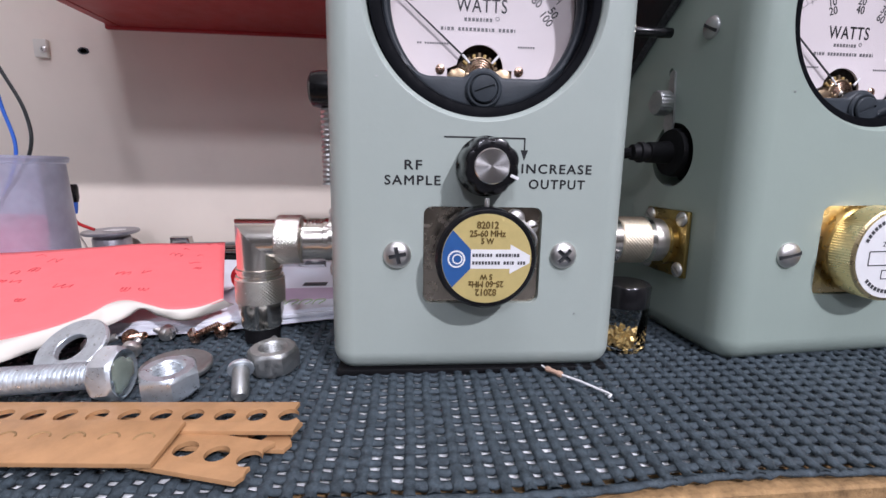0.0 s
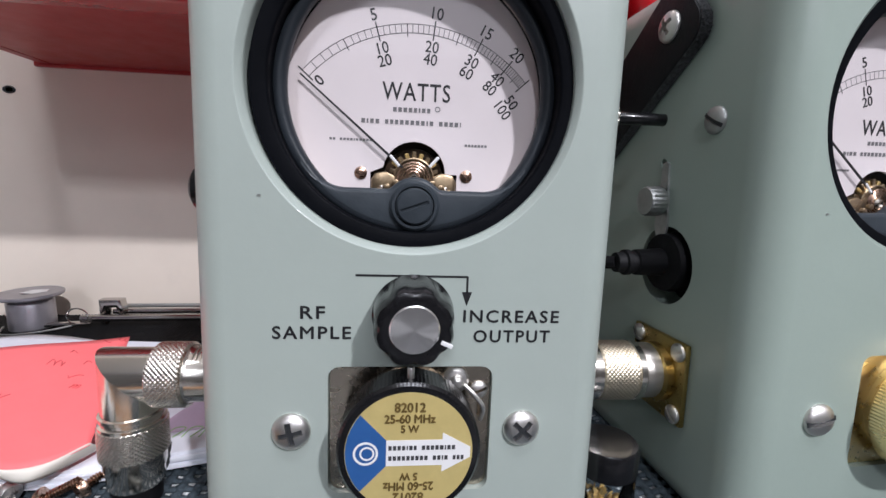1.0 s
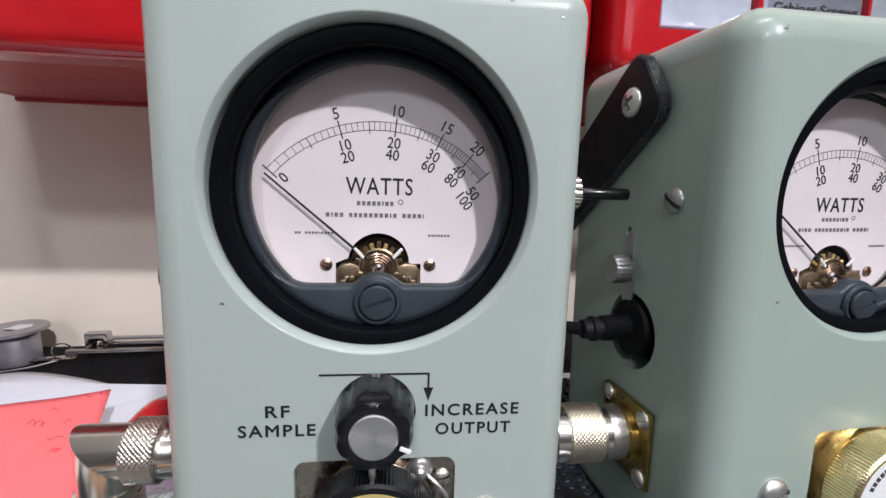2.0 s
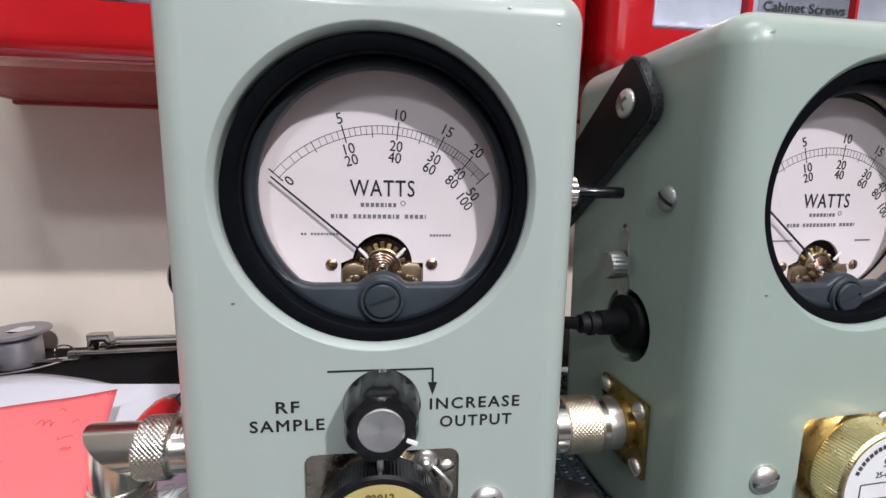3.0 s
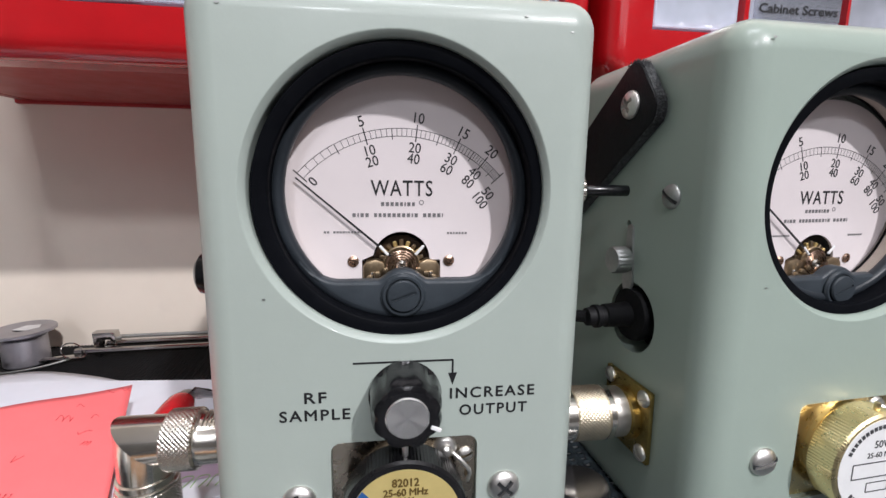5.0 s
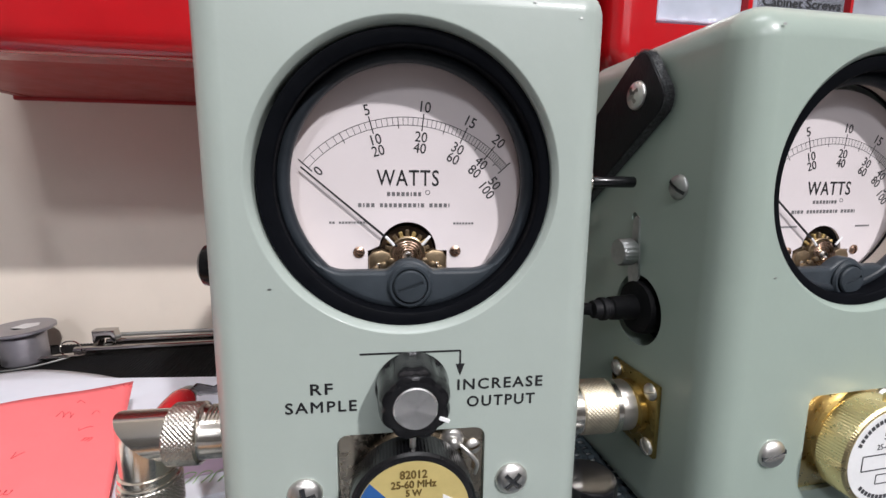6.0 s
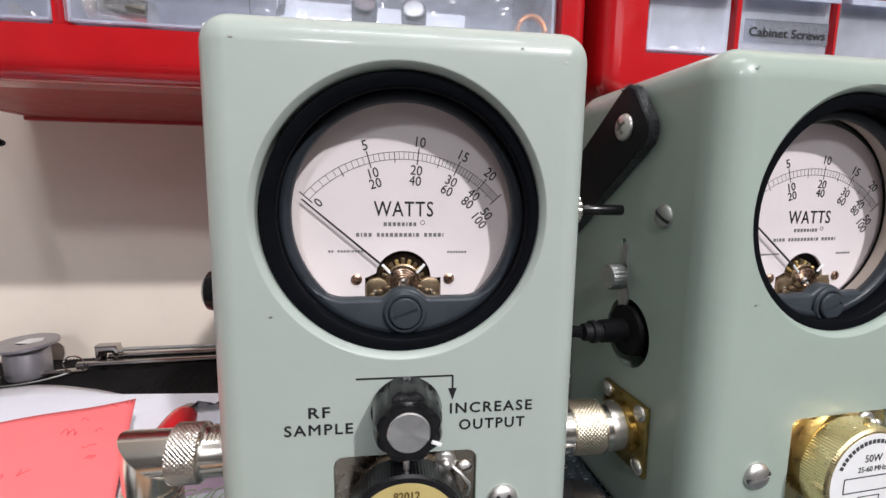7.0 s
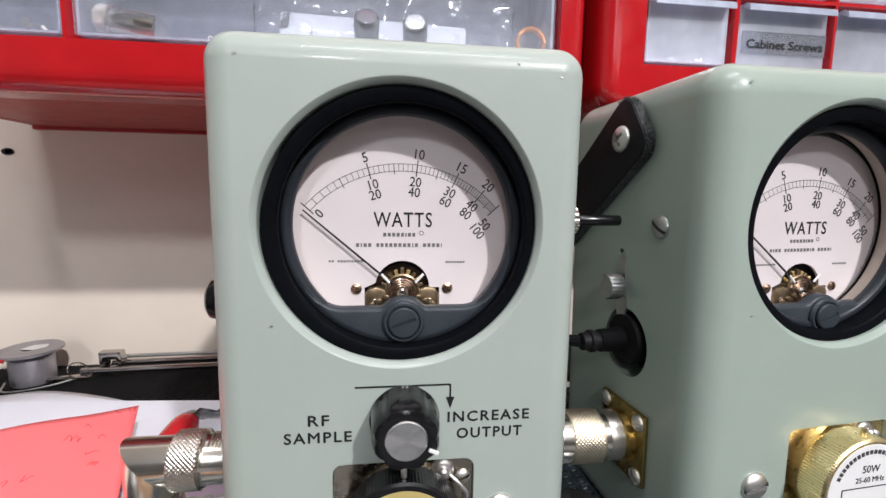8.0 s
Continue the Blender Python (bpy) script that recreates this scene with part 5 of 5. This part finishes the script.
for at, mt, lab in ((TILT @ pose(-0.0970, -0.0084, 0.0016, 5, 2, 0), M_ZINC, "bright zinc hex nut lying on the mat"), (TILT @ pose(-0.0701, 0.0074, 0.0004, 2, 0, 4), M_DULL, "dull steel hex nut lying on the mat")):
    n_ = thing("hex_nut", at, lab, "nut", "loose hex nuts")
    part("body", hexagon(0.0088, 0.0080, 0.0043), mt, n_)
    part("thread", lathe([(0.0043 - 0.0004 * (k % 2), 0.0008 + 0.0004 * k) for k in range(17)], 28), mt, n_)


def washer(at, ro, ri, h, mt, lab):
    ob = part("flat_washer", lathe([(ri, 0), (ro - 0.0004, 0), (ro, 0.0004), (ro, h - 0.0004), (ro - 0.0004, h), (ri + 0.0002, h), (ri, h - 0.0002), (ri, 0)], 44), mt, None, lab, at=at)
    return tagged(ob, category="washer", group="loose flat washers")


washer(TILT @ pose(-0.1316, 0.0030, 0.0112, 34, -10, 0), 0.0110, 0.0048, 0.0020, M_ZINC, "bright zinc washer leaning on the bolt")
washer(TILT @ pose(-0.1021, 0.0060, 0.0020, 4, 2, 0), 0.0112, 0.0058, 0.0018, M_DULL, "dull steel washer lying behind the nut")
riv = thing("pop_rivet", TILT @ pose(-0.0767, -0.0052, 0.0062, 114, 0, 16), "small dull steel pan-head screw on the mat", "screw")
part("head", lathe([(0, -0.0024), (0.0024, -0.0022), (0.0038, -0.0012), (0.0041, 0), (0.0038, 0.0003), (0, 0.0003)], 24), M_ZINC, riv)
part("shank", lathe([(0.0026, 0.0002), (0.0026, 0.0096), (0.0018, 0.0108), (0, 0.0110)], 20), M_DULL, riv)
scr = thing("loose_screw", TILT @ pose(-0.0789, 0.0170, 0.0024, 0, 78, 60), "small steel screw on the mat", "screw", "loose screws under the paper")
part("shank", thread(0.0013, 0, 0.009, 0.0007, seg=12), M_DULL, scr)
part("head", lathe([(0, -0.0022), (0.0020, -0.0018), (0.0028, 0), (0, 0.0002)], 14), M_DULL, scr)
for i, (x, y, a, b, mt) in enumerate(((-0.1075, 0.0328, 70, 20, M_COPPER), (-0.0994, 0.0372, 80, 60, M_COPPER), (-0.1314, 0.0316, 74, -30, M_COPPER), (-0.1251, 0.0208, 85, 100, M_STEEL), (-0.1205, 0.0362, 88, 150, M_STEEL), (-0.1413, 0.0240, 70, 10, M_DULL))):
    s_ = thing("loose_screw", TILT @ pose(x, y, 0.0034, 0, a, b), "small %s screw on the mat under the paper" % ("coppery" if mt is M_COPPER else "steel"), "screw", "loose screws under the paper")
    part("shank", thread(0.0015, 0, 0.0085, 0.0008, seg=12), mt, s_)
    part("head", carve(lathe([(0, -0.0028), (0.0026, -0.0022), (0.0034, -0.0008), (0.0034, 0), (0, 0.0002)], 18), [block(0.0042, 0.0008, 0.0016, centre=(0, 0, -0.0026)), block(0.0008, 0.0042, 0.0016, centre=(0, 0, -0.0026))]), mt, s_)


def strip(at, length, width, pitch, r, blind, ends, label, off=0.0020, row=0.52):
    """A tan board strip with a row of punched holes along it; local x runs along, 0 at the right end."""
    h = 0.0012
    bm = slab(ends, h, 0.0002)
    cuts, marks = [], []
    for i in range(int((length - off) / pitch)):
        x, yc = -off - pitch * i, width * row
        marks.append((x, yc))
        if not blind:
            cuts.append(disc_solid(r, 0.006, 0, 20, pose(x, yc, -0.002)))
    ob = thing("terminal_strip", at, label, "board strip", "tan board strips")
    part("board", carve(bm, cuts) if cuts else bm, M_PHENOL, ob)
    # dark half rings painted for the shaded side of the embossing
    if blind:
        for x, yc in marks:
            part("embossed_ring", tube([(x + r * math.cos(radians(a)), yc + r * math.sin(radians(a)), h) for a in range(20, 200, 20)], 0.00028, 6), M_CHIP, ob)
    return ob


strip(TILT @ pose(-0.0545, -0.0405, 0.0004, 0, 0, -7), 0.090, 0.0120, 0.0086, 0.0024, False,
      [(0, 0), (0.0010, 0.0030), (-0.0006, 0.0060), (0.0006, 0.0120), (-0.09, 0.0120), (-0.09, 0)], "tan punched board strip under the others on the mat", 0.0087, 0.44)
strip(TILT @ pose(-0.0611, -0.0532, 0.0018, 0.6, 0.6, -16), 0.060, 0.0145, 0.0086, 0.0029, False,
      [(-0.0006, 0), (0.0002, 0.0022), (-0.0004, 0.0040), (0.0002, 0.0092), (-0.0008, 0.0117), (0.0005, 0.0145), (-0.06, 0.0145), (-0.06, 0)], "tan punched board strip with a chipped end on the mat")
strip(TILT @ pose(-0.0528, -0.0370, 0.0032, 1.0, 0, -4.4), 0.125, 0.0135, 0.0086, 0.0027, False,
      [(0, 0), (0.0004, 0.0045), (-0.0010, 0.0060), (-0.0012, 0.0088), (-0.0026, 0.0100), (-0.0024, 0.0135), (-0.125, 0.0135), (-0.125, 0)], "tan punched board strip lying on the others", 0.0034)
strip(TILT @ pose(-0.0817, -0.0478, 0.0036, 5.0, 0, -5.2), 0.080, 0.0150, 0.0086, 0.0024, True,
      [(0.0, 0.0), (-0.0005, 0.0150), (-0.08, 0.0150), (-0.08, 0.0)], "tan board strip with unpunched rings and slanted end", 0.0068)


# ---------------- papers ----------------
def bent_sheet(name, edge_front, edge_back, thick, material, label, category, nu=48, nv=20, wave=0.0, seed=1):
    """A sheet between two curves (front and back), as an (x, y, z) list each."""
    F, B = smooth_path(edge_front, 10), smooth_path(edge_back, 10)
    bm = bmesh.new()
    g = []
    for i in range(nu + 1):
        f, b = F[round(i / nu * (len(F) - 1))], B[round(i / nu * (len(B) - 1))]
        col = []
        for k in range(nv + 1):
            v = k / nv
            p = f.lerp(b, v)
            p.z += wave * noise.noise(Vector((p.x * 25 + seed, p.y * 25, 0)))
            col.append(bm.verts.new(p))
        g.append(col)
    for i in range(nu):
        for k in range(nv):
            bm.faces.new((g[i][k], g[i + 1][k], g[i + 1][k + 1], g[i][k + 1]))
    ob = tagged(part(name, bm, material, None, label, 60), category=category)
    s = ob.modifiers.new("paper", "SOLIDIFY")
    s.thickness, s.offset = thick, -1
    return ob


catalogue = thing("catalogue", TILT @ pose(-0.0556, 0.0517, 0.0018, 0, 0, 0), "thick white printed catalogue lying on the mat", "catalogue")
for k, (dx, dy, rz) in enumerate(((0, 0, 0), (-0.001, 0.001, 0.6), (0.0005, -0.0005, -0.4), (0, 0.0012, 0.8))):
    part("page", slab([(0, 0), (0.0, 0.090), (-0.155, 0.110), (-0.190, 0.110), (-0.170, -0.016), (-0.052, -0.013)], 0.0013, 0.0002, pose(dx, dy, 0.0014 * k, 0, 0, rz)), M_PAPER, catalogue)
part("lilac_panel", slab([(-0.002, 0.012), (-0.002, 0.030), (-0.030, 0.030), (-0.036, 0.006)], 0.0001, m=pose(0, 0, 0.0057)), M_LILAC, catalogue, "lilac printed panel", 0)
part("dark_box", slab([(-0.010, 0.034), (-0.010, 0.040), (-0.022, 0.040), (-0.022, 0.034)], 0.0001, m=pose(0, 0, 0.0058)), M_INKSOFT, catalogue, "dark printed box", 0)
GREEN = surf("green_highlighter", (0.42, 0.62, 0.30), 0.6)
for k in range(4):
    part("scribble", tube(smooth_path([(-0.008 - 0.006 * k, 0.004, 0.0059), (-0.006 - 0.006 * k, 0.010, 0.0059), (-0.010 - 0.006 * k, 0.010, 0.0059), (-0.011 - 0.006 * k, 0.004, 0.0059)], 5), 0.0002, 5), GREEN, catalogue, "green handwritten strokes")
bent_sheet("loose_sheet", [(-0.290, 0.055, 0.0100), (-0.1967, 0.0640, 0.0112), (-0.1097, 0.0712, 0.0103)], [(-0.3015, 0.1953, -0.0077), (-0.2641, 0.2023, -0.0072), (-0.2357, 0.2069, -0.0064), (-0.1956, 0.1944, -0.0058), (-0.1676, 0.1815, -0.0053), (-0.1416, 0.1733, -0.0047), (-0.1197, 0.1669, -0.0032)], 0.0003, M_PAPER, "loose white sheet over the catalogue", "paper", wave=0.001)

R_FRONT = [(-0.2850, -0.0150, 0.0120), (-0.2000, -0.0080, 0.0118), (-0.1633, 0.0021, 0.0118), (-0.1497, 0.0106, 0.0125), (-0.1419, 0.0236, 0.0140), (-0.1385, 0.0331, 0.0160),
           (-0.1325, 0.0345, 0.0165), (-0.1232, 0.0314, 0.0155), (-0.1146, 0.0287, 0.0145), (-0.1058, 0.0323, 0.0142), (-0.0995, 0.0410, 0.0150)]
R_BACK = [(-0.2620, 0.0620, 0.0285), (-0.2213, 0.0700, 0.0282), (-0.2020, 0.0740, 0.0283), (-0.1857, 0.0770, 0.0290), (-0.1780, 0.0793, 0.0293), (-0.1708, 0.0815, 0.0295),
          (-0.1635, 0.0848, 0.0298), (-0.1562, 0.0880, 0.0298), (-0.1470, 0.0920, 0.0296), (-0.1384, 0.0960, 0.0292), (-0.1226, 0.1050, 0.0284)]
envelope = bent_sheet("red_envelope", R_FRONT, R_BACK, 0.0003, M_REDPAPER, "bright red handwritten envelope with curled cream flap", "envelope", wave=0.0009)
lower = [(-0.2850, -0.0230, 0.0070), (-0.2000, -0.0150, 0.0068), (-0.1574, -0.0054, 0.0070), (-0.1486, 0.0083, 0.0070), (-0.1399, 0.0196, 0.0085), (-0.1366, 0.0252, 0.0090),
         (-0.1316, 0.0308, 0.0110), (-0.1269, 0.0328, 0.0135), (-0.1193, 0.0310, 0.0108), (-0.1086, 0.0305, 0.0095), (-0.0983, 0.0491, 0.0100)]
flap = bmesh.new()
FA, FB = smooth_path(R_FRONT, 10), smooth_path(lower, 10)
cols = [[flap.verts.new(a.lerp(b, k / 4) + Vector((0, -0.0012 * math.sin(k / 4 * math.pi), 0.0002))) for k in range(5)] for a, b in zip(FA, FB)]
for c0, c1 in zip(cols, cols[1:]):
    for k in range(4):
        flap.faces.new((c0[k], c1[k], c1[k + 1], c0[k + 1]))
fo = part("flap", flap, M_CREAM, envelope, "curled cream paper flap", 60)
fo.modifiers.new("paper", "SOLIDIFY").thickness = 0.0003
M_REDINK = surf("dark_red_ink", (0.62, 0.05, 0.06), 0.6)
rng = random.Random(12)
bpy.context.view_layer.update()
for row in range(7):
    x = -0.225 + 0.012 * (row % 3)
    while x < -0.118:
        w, tall = rng.uniform(0.0025, 0.0075), rng.uniform(0.0012, 0.0034)
        if rng.random() < 0.45:
            y = 0.032 + 0.0094 * row + 0.32 * (x + 0.17) + rng.uniform(-0.0012, 0.0012)
            turns, pts = rng.choice((0.6, 1.1, 1.7)), []
            for q in range(10):
                p = (x + w * q / 9 + 0.0006 * math.cos(turns * q), y + tall * math.sin(turns * q + row) * 0.6)
                on, spot, _, _ = envelope.ray_cast((*p, 0.1), (0, 0, -1))
                if on:
                    pts.append(spot + Vector((0, 0, 0.00008)))
            if len(pts) > 3:
                part("pen_stroke", tube(smooth_path(pts, 3), 0.00014, 4), M_REDINK, envelope)
        x += w + rng.uniform(0.001, 0.006)

marker = thing("marker_pen", pose(-0.1005, 0.1129, 0.0192, 92, 0, 1), "red marker pen with grey tip lying on papers", "pen")
part("barrel", lathe([(0, 0.046), (0.0064, 0.046), (0.0068, 0.043), (0.0068, 0.020), (0.0064, 0.013), (0.0055, 0.0095), (0.0046, 0.0085)], 32, m=pose(0, 0, 0)), M_REDPL, marker)
part("tip", lathe([(0.0046, 0.0086), (0.0038, 0.004), (0.0026, 0.0015), (0.0012, 0.0), (0, -0.001)], 24), M_DULL, marker, "grey metal tip")
crumpled("bag_scrap", -0.101, -0.0714, 0.0108, 0.0265, 0.1214, 0.004, 8, M_BAG, "scrap of clear plastic bag beside the pen", "plastic bag", 18, 10, -0.02)


# ---------------- far end of the mat ----------------
spool = thing("wire_spool", TILT @ pose(-0.2590, 0.2300, BENCH_Z + 0.0034, 0, 0, 0), "grey plastic solder spool standing on the mat", "spool")
part("core", lathe([(0, 0), (0.0126, 0), (0.0132, 0.0008), (0.0132, 0.0190), (0.0126, 0.0200), (0.0115, 0.0206), (0.0112, 0.0230)], 48), M_SPOOL, spool, "grey wound core")
part("flange", lathe([(0.0110, 0.0222), (0.0186, 0.0228), (0.0194, 0.0234), (0.0194, 0.0248), (0.0188, 0.0253), (0.0172, 0.0250), (0.0056, 0.0250), (0.0046, 0.0240), (0.0046, 0.0222)], 56), M_SPOOL, spool, "round top flange")
part("sticker", slab([(-0.008, -0.004), (0.002, -0.006), (0.007, 0.0), (0.004, 0.006), (-0.005, 0.005)], 0.0002, m=pose(0.003, 0.002, 0.0251)), M_WHITELBL, spool, "torn white sticker")
part("loose_wire", tube(smooth_path([(-0.015, -0.006, 0.002), (-0.005, -0.020, 0.0012), (0.020, -0.012, 0.0015), (0.045, 0.010, 0.004), (0.060, 0.020, 0.006)], 6), 0.0007, 6), M_DULL, spool)

clip = thing("chrome_clasp", TILT @ pose(-0.2066, 0.2255, BENCH_Z + 0.0034), "chrome case clasp and hinge rods at the mat's back edge", "clasp")
part("rod", tube([(-0.020, 0.004, 0.0060), (0.150, 0.004, 0.0058)], 0.0024, 12), M_CHROME, clip, "polished chrome rod")
part("rod", tube([(-0.004, 0.014, 0.0080), (0.150, 0.014, 0.0080)], 0.0020, 12), M_CHROME, clip, "polished chrome rod")
part("rod", tube([(0.002, 0.020, 0.0105), (0.150, 0.020, 0.0100)], 0.0015, 10), M_DULL, clip)
arch = slab([(-0.010, 0.0), (-0.010, 0.018), (0.005, 0.018), (0.0065, 0.0070), (0.0030, 0.0068), (0.0015, 0.012), (-0.005, 0.012), (-0.0065, 0.0)], 0.007, 0.0012, pose(0, 0.014, 0.0004, 90))
part("buckle", arch, M_CHROME, clip, "arched chrome buckle")
part("ring", tube([(-0.020 + 0.007 * math.cos(a / 20 * 6.29), 0.0, 0.0085 + 0.006 * math.sin(a / 20 * 6.29)) for a in range(21)], 0.0005, 6), M_CHROME, clip, "thin split ring")
part("link_plate", slab([(-0.040, -0.003), (-0.012, -0.001), (-0.012, 0.004), (-0.040, 0.001)], 0.0008, 0.0002, pose(0, 0, 0.0032, 12)), M_CHROME, clip)

tub = thing("plastic_tub", (-0.2692, 0.1378, 0.0022), "frosted plastic tub holding pink foam and wires", "tub")
part("tub_wall", lathe([(0, 0.008), (0.0400, 0.008), (0.0412, 0.012), (0.0388, 0.066), (0.0402, 0.067), (0.0408, 0.069), (0.0402, 0.0705), (0.0380, 0.0705), (0.0376, 0.066), (0.0398, 0.012), (0.0390, 0.0095), (0, 0.0095)], 56), M_TUB, tub, "cloudy tub wall").visible_shadow = False
part("foam", lathe([(0, 0.012), (0.0370, 0.012), (0.0378, 0.026), (0.0360, 0.032), (0.0250, 0.034), (0.0120, 0.031), (0, 0.033)], 36, wave=lambda a, r, h: r * (1 + 0.03 * math.sin(4 * a + 200 * h))), M_PINK, tub, "pink foam lump")
for mt, nm, pts in ((M_BLACKWIRE, "black", [(-0.2626, 0.1375, 0.0422), (-0.2411, 0.1375, 0.0732), (-0.2416, 0.1395, 0.0972), (-0.2566, 0.1425, 0.1272), (-0.2726, 0.1475, 0.1672), (-0.2856, 0.1525, 0.2322)]),
                    (M_BLUEWIRE, "blue", [(-0.2626, 0.1395, 0.0422), (-0.2496, 0.1395, 0.0742), (-0.2556, 0.1415, 0.1022), (-0.2606, 0.1435, 0.1322), (-0.2596, 0.1475, 0.1622), (-0.2686, 0.1525, 0.2322)]),
                    (M_REDWIRE, "red", [(-0.2686, 0.1375, 0.0422), (-0.2646, 0.1375, 0.0762), (-0.2646, 0.1395, 0.1072), (-0.2676, 0.1435, 0.1372), (-0.2726, 0.1475, 0.2322)])):
    tagged(part("hookup_wire", tube(smooth_path(pts, 8), 0.00095, 8), mt, None, nm + " insulated wire coming out of the tub"), category="wire", group="hookup wires")
tie = thing("wire_terminal", pose(-0.2535, 0.1826, 0.0345, 0, 0, 0), "blue and black crimp terminal behind the tub", "terminal")
part("black_end", lathe([(0, 0), (0.0044, 0), (0.0050, 0.003), (0.0050, 0.010), (0.0044, 0.012), (0, 0.012)], 18, m=pose(0, 0, 0.008)), M_BLACKPL, tie, "black end")
part("blue_sleeve", lathe([(0, 0), (0.0030, 0), (0.0036, 0.004), (0.0040, 0.009), (0, 0.009)], 18, m=pose(0, 0, 0)), M_BLUEWIRE, tie, "blue sleeve")
part("red_tail", tube(smooth_path([(0, 0, 0.001), (0.002, 0, -0.006), (0.010, 0, -0.010), (0.013, 0, -0.011)], 5), 0.0011, 8), M_REDWIRE, tie)
part("bare_tail", tube(smooth_path([(0, 0, 0.001), (0.001, 0, -0.010), (0.006, 0, -0.022), (0.008, 0, -0.029)], 5), 0.0006, 6), M_STEEL, tie)

# dark disc painted for the shade in a screw hole; the wall is uncut
hole = part("wall_hole", lathe([(0, 0.0), (0.0026, 0.0), (0.0030, 0.0006), (0.0022, 0.0008), (0.0018, 0.0002), (0, 0.0002)], 18, m=pose(-0.2848, 0.2622, 0.1578) @ FRONT @ Matrix.Diagonal((1.5, 0.9, 1, 1))), M_SHADOWED, None, "dark disc on the wall standing in for a screw hole")
tagged(hole, category="hole", kind="structure")
plug_w = thing("wall_anchor", pose(-0.3148, 0.2618, 0.1580) @ FRONT, "white plastic wall anchor with a steel screw", "wall anchor")
part("anchor_body", block(0.010, 0.014, 0.004, 0.001, 2, centre=(0, 0, 0.002)), M_CREAM, plug_w)
screw_head("anchor_screw", 0.0026, pose(0.0025, -0.001, 0.004), M_STEEL, plug_w, "cross", 20)
# unseen frame built round the added frontal fill
fill_frame = thing("front_fill_frame", (FRONT_FILL_POS[0], -3.718, FRONT_FILL_POS[2]), "unseen frame round the added frontal fill light", "window", kind="structure")
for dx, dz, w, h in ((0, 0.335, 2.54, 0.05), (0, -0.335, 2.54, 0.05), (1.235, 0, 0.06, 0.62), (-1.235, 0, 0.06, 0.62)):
    part("window_frame", block(w, 0.05, h, 0.004, 1, centre=(dx, 0.024, dz)), M_ROOM, fill_frame)
lampbody = thing("ceiling_lamp", KEY_POS, "round white ceiling lamp", "lamp")
part("lamp_housing", lathe([(0.075, 0.012), (0.080, 0.020), (0.080, 0.047), (0, 0.047)], 40), M_ROOM, lampbody)
# unseen housing for the added overhead fill
top_fill_housing = thing("top_fill_housing", TOP_FILL_POS, "unseen housing of the added overhead fill light", "lamp")
part("lamp_housing", block(0.88, 0.15, 0.038, 0.004, 2, centre=(0, 0, 0.0290)), M_CEILING, top_fill_housing)
